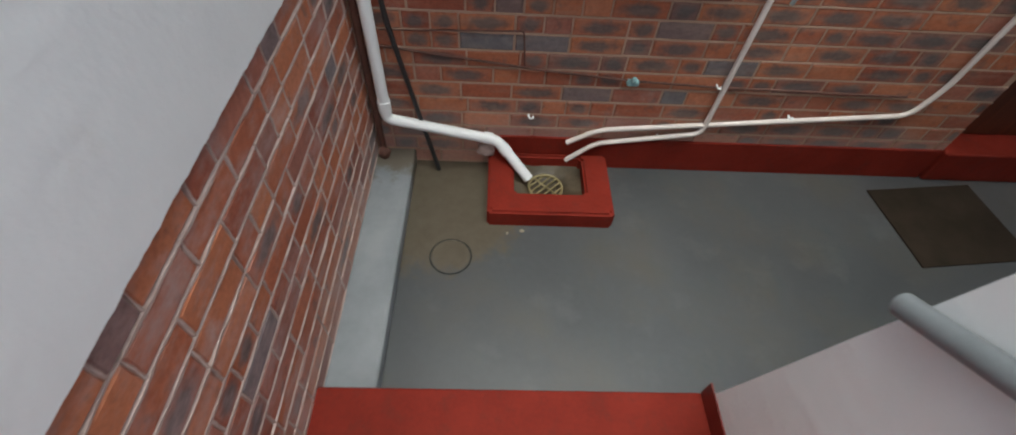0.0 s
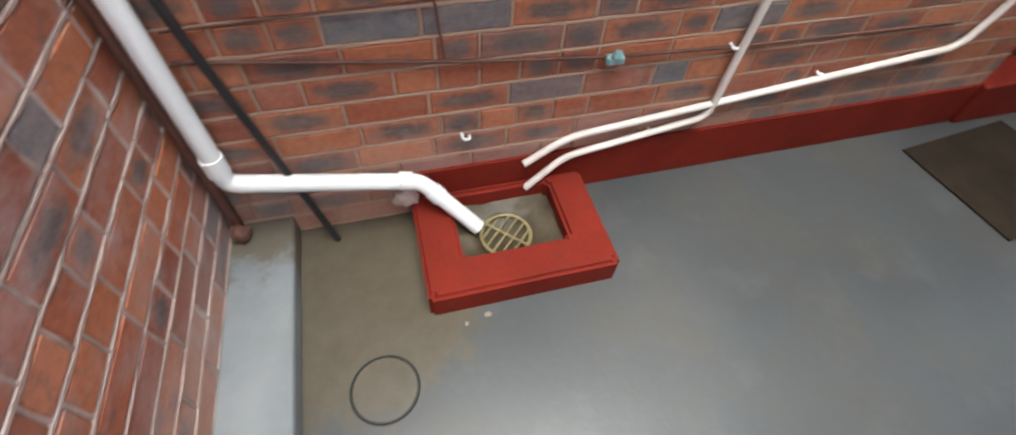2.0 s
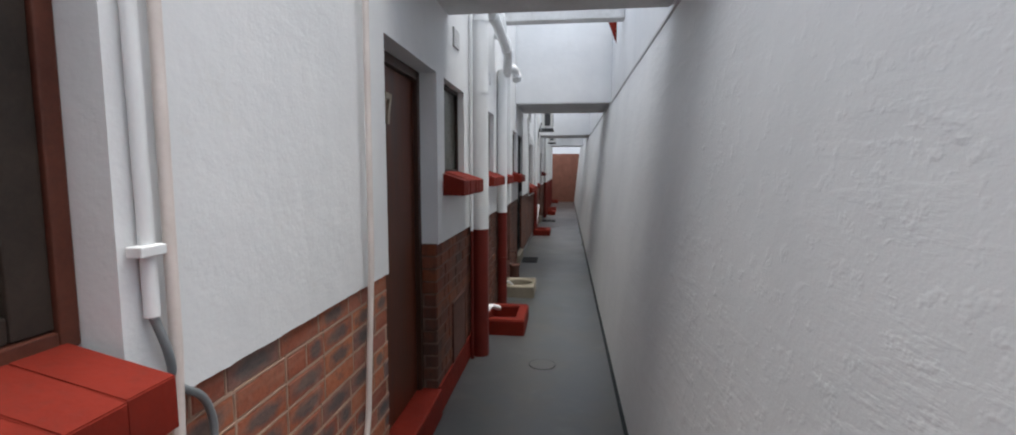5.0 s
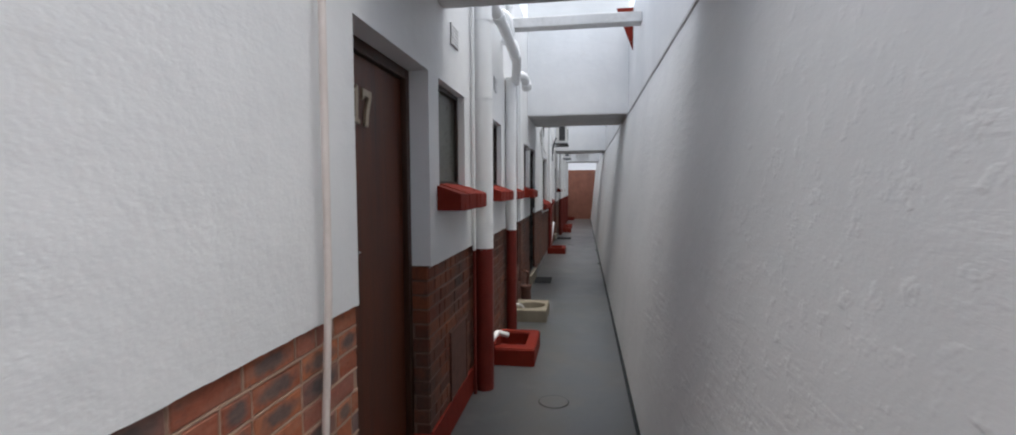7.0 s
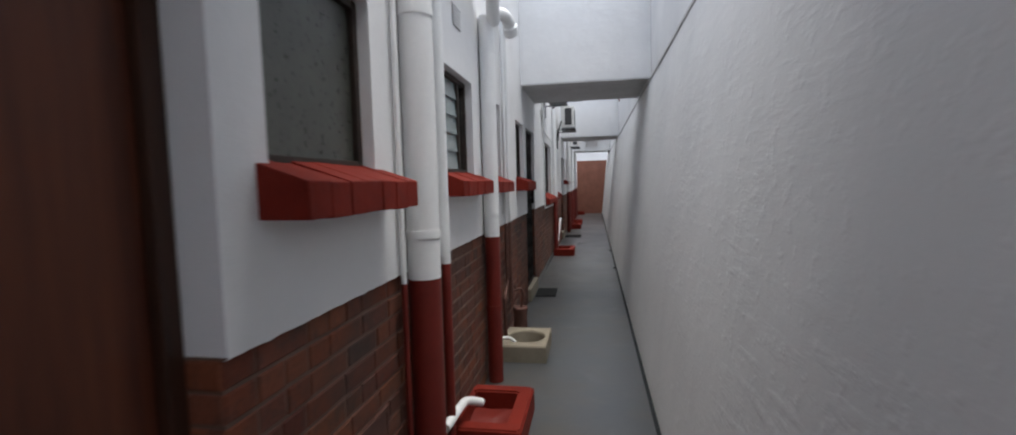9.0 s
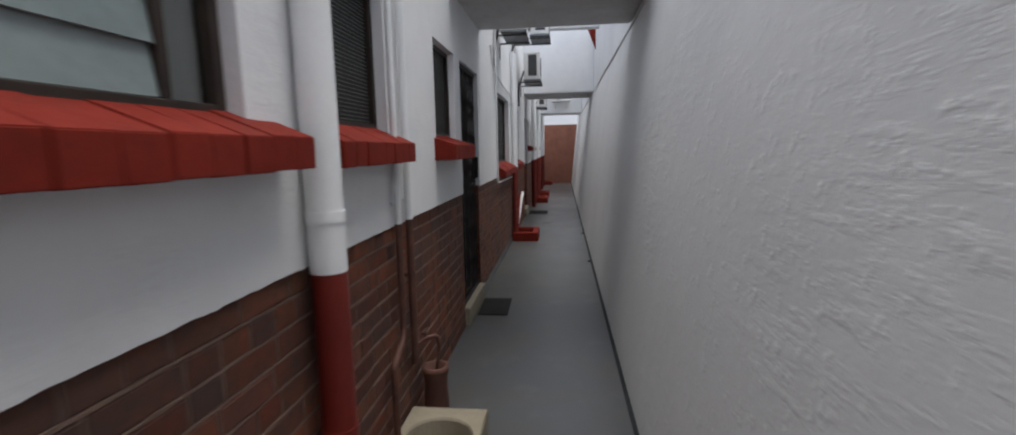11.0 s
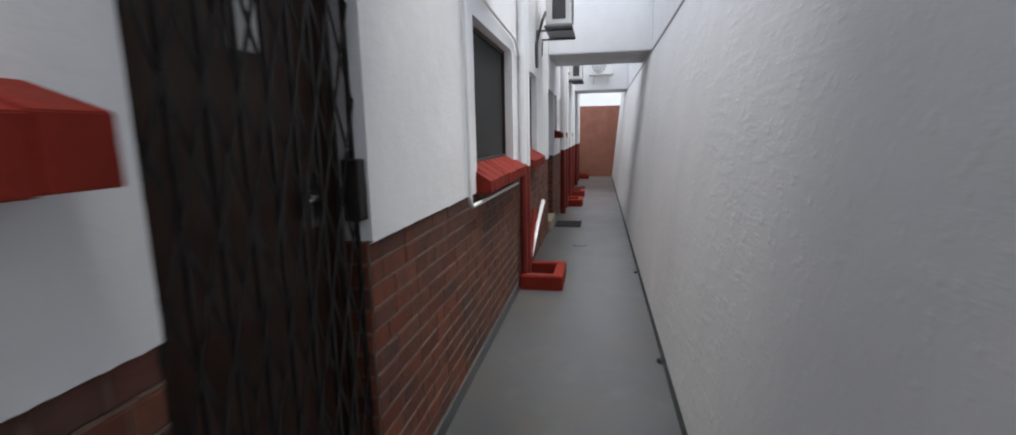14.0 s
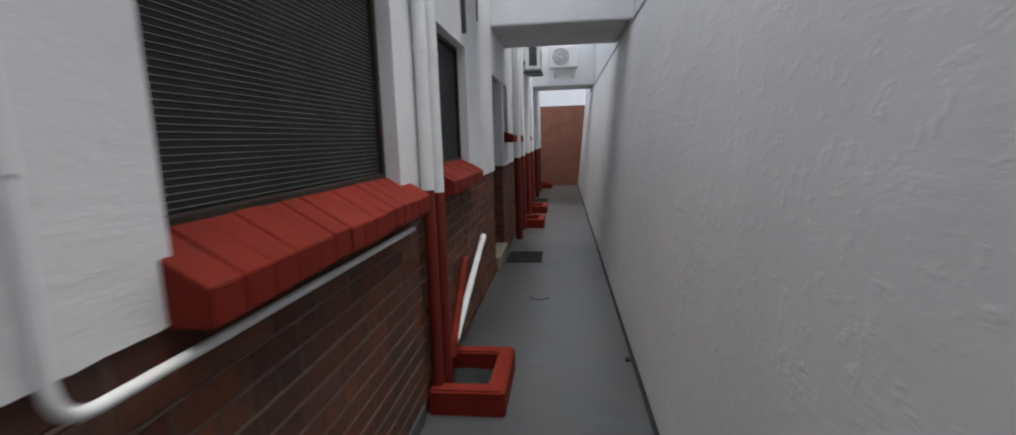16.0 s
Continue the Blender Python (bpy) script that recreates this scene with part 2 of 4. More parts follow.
def kerb_paint():
    """Pale grey paint, gone brown with damp at the end below the waste pipe."""
    m, nt, bs = nodes("stained_kerb_paint")
    p = where(nt)
    col = ramp(nt, noise_node(nt, p, 4, 6, 0.6), [(0.3, (0.15, 0.165, 0.18)), (0.7, (0.23, 0.245, 0.26))])
    sep = nt.nodes.new("ShaderNodeSeparateXYZ")
    nt.links.new(p, sep.inputs[0])
    d = maths(nt, "ADD", sep.outputs["Y"], maths(nt, "MULTIPLY", maths(nt, "SUBTRACT", noise_node(nt, p, 9, 6, 0.7), 0.5), 0.5))
    col = mixc(nt, maths(nt, "MULTIPLY", ramp(nt, maths(nt, "SUBTRACT", d, 0.5), [(0.54, (0, 0, 0)), (0.64, (1, 1, 1))]), 0.85), col, (0.095, 0.075, 0.048))
    nt.links.new(col, bs.inputs["Base Color"])
    bs.inputs["Roughness"].default_value = 0.5
    bump(nt, bs, [(noise_node(nt, p, 50, 4), 0.4, 0.002), (noise_node(nt, p, 6, 4), 0.4, 0.006)])
    return m


KERB_PAINT = kerb_paint()
KERB = surface("pale_grey_paint", (0.17, 0.185, 0.2), (0.25, 0.265, 0.28), 0.5, 3, 50, 0.002, dirt=(0.2, 0.17, 0.12), dirt_amount=0.4)
# joint filler; also the near-black that gives a drain bottom its shade
BITUMEN_AND_SHADE = surface("dark_filler_and_drain_shade", (0.014, 0.017, 0.018), (0.03, 0.034, 0.036), 0.6, 8, 60, 0.002)
BITUMEN_AND_SHADE.node_tree.nodes["Principled BSDF"].inputs["Specular IOR Level"].default_value = 0.08
PVC = surface("white_pvc", (0.7, 0.715, 0.72), (0.78, 0.79, 0.795), 0.5, 4, 80, 0.0003)
CONDUIT = surface("pinkish_white_conduit", (0.6, 0.53, 0.49), (0.72, 0.65, 0.61), 0.4, 8, 80, 0.0005)
BLACK = surface("black_cable", (0.012, 0.012, 0.012), (0.025, 0.025, 0.027), 0.45, 9, 80, 0.0005)
GREYPIPE = surface("grey_rail_paint", (0.15, 0.165, 0.175), (0.2, 0.215, 0.225), 0.4, 9, 80, 0.0005)
STEEL = surface("dark_steel", (0.01, 0.009, 0.008), (0.026, 0.022, 0.02), 0.6, 20, 90, 0.001, metal=0.2, gloss=0.25)
CHROME = surface("worn_chrome", (0.45, 0.45, 0.45), (0.65, 0.65, 0.65), 0.25, 20, 90, 0.0003, metal=1.0)
RUST = surface("rusty_pipe", (0.05, 0.02, 0.014), (0.13, 0.05, 0.034), 0.7, 12, 90, 0.002)
CREAM = surface("cream_concrete_paint", (0.19, 0.165, 0.12), (0.28, 0.245, 0.185), 0.7, 6, 70, 0.002, dirt=(0.25, 0.2, 0.14))
DRAIN = surface("damp_drain_cement", (0.02, 0.015, 0.008), (0.085, 0.064, 0.037), 0.5, 9, 60, 0.004)
BRASS = surface("dull_brass", (0.16, 0.13, 0.055), (0.36, 0.3, 0.16), 0.55, 20, 90, 0.001, metal=0.2)
MAT_BROWN = surface("brown_mat_fibre", (0.018, 0.013, 0.009), (0.038, 0.028, 0.02), 0.95, 6, 220, 0.006, gloss=0.1)
RUBBER = surface("dark_rubber", (0.009, 0.0095, 0.01), (0.022, 0.023, 0.024), 0.85, 6, 120, 0.003, gloss=0.2)
TEAL = surface("verdigris_fitting", (0.16, 0.3, 0.31), (0.3, 0.45, 0.45), 0.5, 20, 90, 0.001)
FRAME = surface("dark_window_frame", (0.016, 0.012, 0.01), (0.045, 0.033, 0.026), 0.5, 8, 90, 0.001, gloss=0.25)
FRAME_RED = surface("redbrown_window_frame", (0.06, 0.02, 0.014), (0.12, 0.04, 0.025), 0.5, 8, 90, 0.001, gloss=0.2)
SCREEN = surface("dark_screen_mesh", (0.014, 0.015, 0.015), (0.04, 0.042, 0.042), 0.75, 3, 260, 0.002, gloss=0.15)
BLIND = surface("screen_wire", (0.12, 0.125, 0.12), (0.24, 0.245, 0.235), 0.5, 5, 80, 0.0005)
CURTAIN = surface("pale_lace_curtain", (0.2, 0.19, 0.145), (0.44, 0.41, 0.33), 0.9, 7, 120, 0.002)
# the dimness of the unlit rooms is put into this dark colour
INNER = surface("room_shade_colour", (0.1, 0.095, 0.085), (0.16, 0.15, 0.135), 0.9, 2, 40, 0.001)
AC_WHITE = surface("ac_casing", (0.6, 0.6, 0.58), (0.72, 0.72, 0.7), 0.4, 3, 60, 0.0005)
AC_DARK = surface("ac_grille", (0.03, 0.03, 0.032), (0.06, 0.06, 0.062), 0.5, 8, 90, 0.0005)
NUMERAL = surface("brushed_brass_numeral", (0.3, 0.24, 0.17), (0.45, 0.37, 0.27), 0.35, 20, 90, 0.0005, metal=0.5)
END_BRICK = surface("far_red_brick_wall", (0.2, 0.078, 0.053), (0.33, 0.135, 0.09), 0.7, 2.5, 25, 0.004, dirt=(0.13, 0.07, 0.055), dirt_amount=0.5)
PAPER = surface("white_notice_paper", (0.6, 0.6, 0.58), (0.7, 0.7, 0.68), 0.7, 8, 60, 0.0002)


def wood_material(name, dark, light):
    m, nt, bs = nodes(name)
    p = where(nt)
    mp = nt.nodes.new("ShaderNodeMapping")
    mp.inputs["Scale"].default_value = (22, 22, 1.2)
    nt.links.new(p, mp.inputs["Vector"])
    g = noise_node(nt, mp.outputs[0], 1.0, 6, 0.65)
    col = ramp(nt, g, [(0.3, dark), (0.7, light)])
    col = mixc(nt, maths(nt, "MULTIPLY", noise_node(nt, p, 2.2, 4), 0.5), col, dark)
    nt.links.new(col, bs.inputs["Base Color"])
    nt.links.new(maths(nt, "ADD", maths(nt, "MULTIPLY", g, 0.2), 0.3), bs.inputs["Roughness"])
    bs.inputs["Specular IOR Level"].default_value = 0.3
    bump(nt, bs, [(g, 0.3, 0.002)])
    return m


DOOR_WOOD = wood_material("varnished_redbrown_door", (0.045, 0.012, 0.007), (0.15, 0.042, 0.018))
DOOR_DARK = wood_material("dark_varnished_door", (0.025, 0.013, 0.009), (0.075, 0.032, 0.019))


def glass_material(name, tint, rough, trans):
    m, nt, bs = nodes(name)
    bs.inputs["Base Color"].default_value = (*tint, 1)
    bs.inputs["Roughness"].default_value = rough
    bs.inputs["Transmission Weight"].default_value = trans
    bs.inputs["IOR"].default_value = 1.45
    return m


GLASS = glass_material("window_glass", (0.85, 0.9, 0.88), 0.03, 1.0)
DIM_PANE = surface("dim_obscure_glass", (0.022, 0.024, 0.02), (0.075, 0.08, 0.068), 0.3, 5, 40, 0.001)
FROST = surface("obscure_louvre_glass", (0.16, 0.2, 0.2), (0.24, 0.29, 0.29), 0.15, 3, 40, 0.001)

# ---- mesh helpers ----
def box(bm, x0, x1, y0, y1, z0, z1, bevel=0.0, seg=2):
    vs = bmesh.ops.create_cube(bm, size=1.0, matrix=Matrix.Translation(((x0 + x1) / 2, (y0 + y1) / 2, (z0 + z1) / 2)) @ Matrix.Diagonal((abs(x1 - x0), abs(y1 - y0), abs(z1 - z0), 1)))["verts"]
    if bevel:
        es = list({e for v in vs for e in v.link_edges})
        bmesh.ops.bevel(bm, geom=es, offset=bevel, segments=seg, profile=0.5, affect="EDGES")
    return bm


def cube(x0, x1, y0, y1, z0, z1, bevel=0.0, seg=2):
    return box(bmesh.new(), x0, x1, y0, y1, z0, z1, bevel, seg)


def rounded(points, r):
    """A polyline with its corners turned into arcs of about radius r."""
    pts = [Vector(p) for p in points]
    out = [pts[0]]
    for a, b, c in zip(pts, pts[1:], pts[2:]):
        u, v = a - b, c - b
        d = min(r, u.length * 0.45, v.length * 0.45)
        s, e = b + u.normalized() * d, b + v.normalized() * d
        for i in range(6):
            t = i / 5
            out.append(s * (1 - t) ** 2 + b * 2 * t * (1 - t) + e * t * t)
    return out + [pts[-1]]


def tube(points, radius, bend=0.05, sides=14, bm=None, hollow=False):
    bm = bm or bmesh.new()
    pts = rounded(points, bend) if len(points) > 2 and bend else [Vector(p) for p in points]
    rings, up = [], None
    for i, p in enumerate(pts):
        d = (pts[min(i + 1, len(pts) - 1)] - pts[max(i - 1, 0)]).normalized()
        if up is None:
            up = d.orthogonal().normalized()
        up = (up - d * up.dot(d)).normalized()
        side = d.cross(up)
        rings.append([bm.verts.new(p + (up * math.cos(2 * math.pi * k / sides) + side * math.sin(2 * math.pi * k / sides)) * radius) for k in range(sides)])
    for a, b in zip(rings, rings[1:]):
        for k in range(sides):
            f = bm.faces.new((a[k], a[(k + 1) % sides], b[(k + 1) % sides], b[k]))
            f.smooth = True
    if not hollow:
        bm.faces.new([bm.verts.new(v.co) for v in rings[0][::-1]])
        bm.faces.new([bm.verts.new(v.co) for v in rings[-1]])
    return bm


def mesh_of(bm, name, material, shift=(0, 0, 0)):
    bmesh.ops.translate(bm, vec=-Vector(shift), verts=bm.verts)
    bmesh.ops.recalc_face_normals(bm, faces=bm.faces)
    me = bpy.data.meshes.new(name)
    bm.to_mesh(me)
    bm.free()
    me.materials.append(material)
    return me


def thing(name, at, label, category, group="", kind=""):
    ob = new(name)
    ob.empty_display_size = 0.1
    ob.location = at
    return tagged(ob, label, category, group, kind)


def root_of(ob):
    while ob.parent:
        ob = ob.parent
    return ob


def part(name, bm, material, parent, label=""):
    """Links a bmesh, given in world places, as one mesh object under a thing or a part."""
    ob = new(name, mesh_of(bm, name, material, root_of(parent).location))
    ob.parent = parent
    return tagged(ob, label)


def solid(name, bm, material, label="", category="", group="", kind="structure"):
    return tagged(new(name, mesh_of(bm, name, material)), label, category, group, kind)


def lathe(bm, centre, profile, axis="z", sides=28):
    c = Vector(centre)
    rings = []
    for r, h in profile:
        ring = []
        for k in range(sides):
            a = 2 * math.pi * k / sides
            u, v = r * math.cos(a), r * math.sin(a)
            ring.append(bm.verts.new(c + Vector((u, v, h) if axis == "z" else (u, h, v) if axis == "y" else (h, u, v))))
        rings.append(ring)
    for a, b in zip(rings, rings[1:]):
        for k in range(sides):
            bm.faces.new((a[k], a[(k + 1) % sides], b[(k + 1) % sides], b[k])).smooth = True
    bm.faces.new([bm.verts.new(v.co) for v in rings[0]])
    bm.faces.new([bm.verts.new(v.co) for v in rings[-1]])
    return bm


# ---- plan ----
W = 1.26            # face of the building, y
PL = 1.19           # top of the brick plinth
END0, END1 = -0.31, 26.4
GATE = 1.06         # end of the boundary wall beside the entrance steps
TOP = 4.1
DOORS = [(2.64, 3.55, 2.30), (8.86, 9.71, 2.29), (15.86, 16.70, 2.24)]
WINDOWS = [(0.02, 1.245, 1.34, 2.29), (3.74, 4.39, 1.65, 2.30), (5.37, 6.03, 1.65, 2.30), (6.44, 7.10, 1.65, 2.30), (8.02, 8.65, 1.64, 2.29),
           (11.23, 12.62, 1.35, 2.29), (13.38, 14.38, 1.36, 2.26), (16.92, 17.36, 1.62, 2.24), (18.0, 18.5, 1.62, 2.24), (20.1, 20.6, 1.62, 2.24)]


def pierced(x0, x1, z0, z1, y0, y1, holes):
    """A wall between two x, with openings right through it."""
    bm = bmesh.new()
    holes = sorted(h for h in holes if h[0] < x1 and h[1] > x0 and h[2] < z1 and h[3] > z0)
    x = x0
    for a, b, c, d in holes:
        if a > x:
            box(bm, x, a, y0, y1, z0, z1)
        if c > z0:
            box(bm, a, b, y0, y1, z0, c)
        if d < z1:
            box(bm, a, b, y0, y1, d, z1)
        x = b
    if x < x1:
        box(bm, x, x1, y0, y1, z0, z1)
    return bm


openings = [(a, b, 0.0, d) for a, b, d in DOORS] + [(a, b, c - 0.055, d) for a, b, c, d in WINDOWS]
ground = solid("ground", cube(-60, 90, -60, 60, -0.5, -0.02), KERB, "plain grey ground round the buildings", "ground")
floor = solid("floor", cube(END0, END1 + 0.1, -0.02, W + 0.4, -0.019, 0.0), FLOOR, "grey painted concrete passage floor with damp stains", "floor")
wall_north = solid("wall_north", pierced(END0 - 0.3, END1 + 0.4, PL, TOP, W - 0.012, W + 0.23, openings), WHITE, "white painted plaster building wall above brick", "wall")
wall_plinth = solid("wall_north_plinth", cube(END0 - 0.3, 2.64, W + 0.005, W + 0.23, 0.0, PL), MORTAR, "brick plinth wall beside the entrance with flush mortar", "wall")
wall_plinth_mid = solid("wall_north_plinth_middle", cube(3.55, 8.86, W + 0.006, W + 0.23, 0.0, PL), MORTAR_DARK, "weathered dark brick plinth wall between two doors", "wall")
wall_plinth_far = solid("wall_north_plinth_far", pierced(9.71, END1, 0.0, PL, W + 0.006, W + 0.23, [(a, b, 0.0, d) for a, b, d in DOORS[2:]]), MORTAR_DARK, "weathered dark brick plinth wall of the building", "wall")
# box added behind the facade, coloured dark so the windows look unlit inside
wall_inner = solid("wall_inner", cube(END0, END1, W + 0.75, W + 0.85, 0.0, TOP), INNER, "plain wall behind the windows, coloured dark for room shade", "wall")
room_floor = solid("floor_inner", cube(END0, END1, W + 0.23, W + 0.75, 0.9, 1.0), INNER, "plain floor behind the windows, coloured dark for room shade", "floor")
room_top = solid("ceiling_inner", cube(END0, END1, W + 0.23, W + 0.75, 2.7, 2.8), INNER, "plain ceiling behind the windows, coloured dark for room shade", "ceiling")


def boundary_wall():
    """Leaning white boundary wall with a thin ledge; its foot is upright and its upper half leans away."""
    prof = [(-0.0971 * z, z) for z in (0.0, 0.45, 0.95, 1.5, 2.1, 2.70)]
    bm = bmesh.new()
    n = 120
    rings = []
    for i in range(n + 1):
        x = GATE + (END1 - GATE) * i / n
        ring = []
        for y, z in prof:
            j = 0.006 * (noise.noise((x * 0.9, z * 1.3, 3.0)) + 0.5 * noise.noise((x * 2.7, z * 3.0, 9.0)))
            y -= 0.06 * z * max(0.0, 1 - (x - GATE) / 0.8) ** 2
            ring.append(bm.verts.new((x, y + j * (0.2 if z == 0 else 1), z)))
        rings.append(ring)
    k = len(prof)
    for a, b in zip(rings, rings[1:]):
        for q in range(k - 1):
            bm.faces.new((a[q], b[q], b[q + 1], a[q + 1])).smooth = True
        # back, top and foot keep their own corners, so that the face stays evenly lit
        c = [[bm.verts.new(p) for p in (r[-1].co, (r[0].co.x, -0.7, 2.70), (r[0].co.x, -0.7, 0.0), r[0].co)] for r in (a, b)]
        for q in range(3):
            bm.faces.new((c[0][q], c[1][q], c[1][q + 1], c[0][q + 1]))
    for r in (rings[0], rings[-1]):
        bm.faces.new([bm.verts.new(v.co) for v in r] + [bm.verts.new((r[0].co.x, -0.7, z)) for z in (2.70, 0.0)])
    return bm


wall_south = solid("wall_south", boundary_wall(), PLASTER, "leaning white boundary wall with rough trowelled plaster", "wall")
wall_south_top = solid("wall_south_upper", cube(GATE, END1 + 0.4, -0.75, -0.285, 2.73, TOP), WHITE, "white upper boundary wall above the ledge", "wall")
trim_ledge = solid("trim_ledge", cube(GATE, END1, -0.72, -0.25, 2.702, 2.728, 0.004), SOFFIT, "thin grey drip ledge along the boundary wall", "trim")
joint = solid("trim_floor_joint", cube(GATE, END1, 0.001, 0.028, 0.001, 0.006), BITUMEN_AND_SHADE, "dark filled joint between floor and boundary wall", "trim")
wall_gate = solid("wall_gate_side", cube(GATE + 0.001, GATE + 0.3, -3.0, -0.7, 0.0, 2.3), PLASTER, "white wall beside the entrance steps", "wall")

# end wall at the entrance: brick below, white above, running out past the steps
wall_west = solid("wall_west", cube(END0 - 0.3, END0 + 0.012, -3.0, W - 0.013, PL, TOP), WHITE, "white painted end wall above brick", "wall")
wall_west_plinth = solid("wall_west_plinth", cube(END0 - 0.3, END0 - 0.006, -3.0, W + 0.003, 0.0, PL), MORTAR_PALE, "brick end wall with pale raked mortar", "wall")
# out of view; added to close the entrance, kept low to admit sky light
wall_back = solid("wall_unseen_back", cube(END0 - 0.3, GATE + 0.3, -3.3, -3.0, 0.0, 1.6), WHITE, "plain white wall added out of view behind the entrance", "wall")

# far end
wall_east = solid("wall_east", cube(END1, END1 + 0.25, -0.7, W + 0.4, 0.0, 2.53), END_BRICK, "red-brown brick wall closing the passage", "wall")
wall_east_up = solid("wall_east_upper", cube(END1 + 2.6, END1 + 2.8, -1.8, W + 1.6, 0.0, 3.6), WHITE, "white wall above the far brick wall", "wall")


# bridges between the buildings
def bridge(name, x0, x1, z0, z1):
    ob = thing(name, (x0, 0.5, z0), "white painted concrete bridge across the passage", "bridge", "bridges over the passage", "structure")
    part("wall", cube(x0, x1, -0.284, W - 0.013, z0 + 0.012, z1, 0.006), WHITE, ob)
    part("soffit", cube(x0 + 0.004, x1 - 0.004, -0.25, W - 0.014, z0, z0 + 0.0119), SOFFIT, ob, "greyer underside")
    return ob


for bx0, bx1, bz1 in ((2.7, 3.88, 3.3), (8.52, 9.9, 4.8), (15.92, 17.25, 4.8), (22.4, 23.5, 4.8)):
    bridge("bridge", bx0, bx1, 2.75, bz1)
for bx, bz in ((6.85, 3.57), (14.3, 3.74)):
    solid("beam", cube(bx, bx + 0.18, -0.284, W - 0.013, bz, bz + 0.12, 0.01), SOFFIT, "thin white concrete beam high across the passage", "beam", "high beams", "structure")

# entrance steps
for i in range(5):
    st = solid("step", cube(END0 - 0.006, GATE, -0.30 * (i + 1) if i < 4 else -3.0, -0.004 - 0.30 * i, 0.0, 0.15 * (i + 1), 0.008), RED, "red painted concrete entrance step", "step", "entrance steps")
solid("trim_gate_skirting", cube(GATE - 0.006, GATE - 0.0005, -0.3, -0.004, 0.151, 0.25), REDPIPE, "dark red skirting on the gate wall", "trim")
rail = thing("handrail", (1.0, -0.2, 0.9), "grey painted steel handrail fixed to the entrance wall", "handrail")
part("rail", tube([(1.035, -0.165, 1.127), (1.035, -1.6, 2.01)], 0.025), GREYPIPE, rail)
for ry, rz in ((-0.45, 1.30), (-1.4, 1.887)):
    part("bracket", tube([(1.035, ry, rz - 0.02), (1.035, ry, rz - 0.08), (GATE + 0.02, ry, rz - 0.1)], 0.008, 0.02, 8), STEEL, rail)

# skirtings, kerb
kerb = solid("kerb", cube(END0 - 0.005, -0.12, -0.003, W + 0.005, 0.0, 0.085, 0.012), KERB_PAINT, "raised pale grey painted kerb along the end wall", "kerb")
for sx0, sx1 in ((0.28, 2.63), (3.56, 4.8)):
    solid("baseboard_red", cube(sx0, sx1, W - 0.012, W + 0.008, 0.0, 0.2, 0.003), RED, "red painted skirting along the brick wall", "skirting", "red skirtings")
solid("baseboard_grey", cube(9.75, 12.8, W - 0.014, W + 0.008, 0.0, 0.09, 0.003), FLOOR, "grey painted skirting along the brick wall", "skirting")

# ---- sills, windows, doors ----
def recess(z):
    """How far the window frame over a sill at this height stands back from the wall."""
    return 0.037 if z > 1.5 else 0.055 if z > 1.345 else 0.075


def sill(x0, x1, zb, zt, depth, yf, group):
    """Sloping sill of red painted bricks on edge."""
    ob = thing("window_sill", ((x0 + x1) / 2, yf, zt), "red painted sloping brick window sill under a window", "sill", group)
    n = max(3, round((x1 - x0) / 0.105))
    w = (x1 - x0) / n
    bm = bmesh.new()
    prof = [(W + recess(zb - 0.01) + 0.001, zb + 0.006), (yf, zt), (yf, zt - depth), (W + 0.012, zt - depth)]
    a = [bm.verts.new((0.0003, y, z)) for y, z in prof]
    b = [bm.verts.new((w - 0.0003, y, z)) for y, z in prof]
    bm.faces.new(a), bm.faces.new(b[::-1])
    for i in range(4):
        bm.faces.new((a[i], b[i], b[(i + 1) % 4], a[(i + 1) % 4]))
    bmesh.ops.bevel(bm, geom=list(bm.edges), offset=0.0025, segments=2, affect="EDGES")
    me = mesh_of(bm, "brick", RED, (0, yf, zt))
    rnd = random.Random(int(x0 * 100))
    for i in range(n):
        br = new("brick", me)
        br.parent = ob
        br.location = (x0 - (x0 + x1) / 2 + i * w, rnd.uniform(-0.003, 0.003), rnd.uniform(-0.002, 0.002))
        br.rotation_euler = (radians(rnd.uniform(-0.8, 0.8)), 0, 0)
    return ob


for (a, b, zb, zt, dp, yf) in ((-0.02, 1.22, 1.35, 1.302, 0.1, 1.115), (3.69, 4.46, 1.66, 1.60, 0.1, 1.10), (5.31, 6.17, 1.66, 1.60, 0.09, 1.13),
                               (6.38, 7.19, 1.66, 1.592, 0.09, 1.14), (7.97, 8.71, 1.65, 1.588, 0.1, 1.105), (11.2, 12.78, 1.36, 1.262, 0.08, 1.15),
                               (13.34, 14.45, 1.37, 1.275, 0.08, 1.15), (16.85, 17.4, 1.63, 1.575, 0.09, 1.12), (17.95, 18.55, 1.63, 1.575, 0.09, 1.12), (20.05, 20.65, 1.63, 1.575, 0.09, 1.12)):
    sill(a, b, zb, zt, dp, yf, "red window sills")


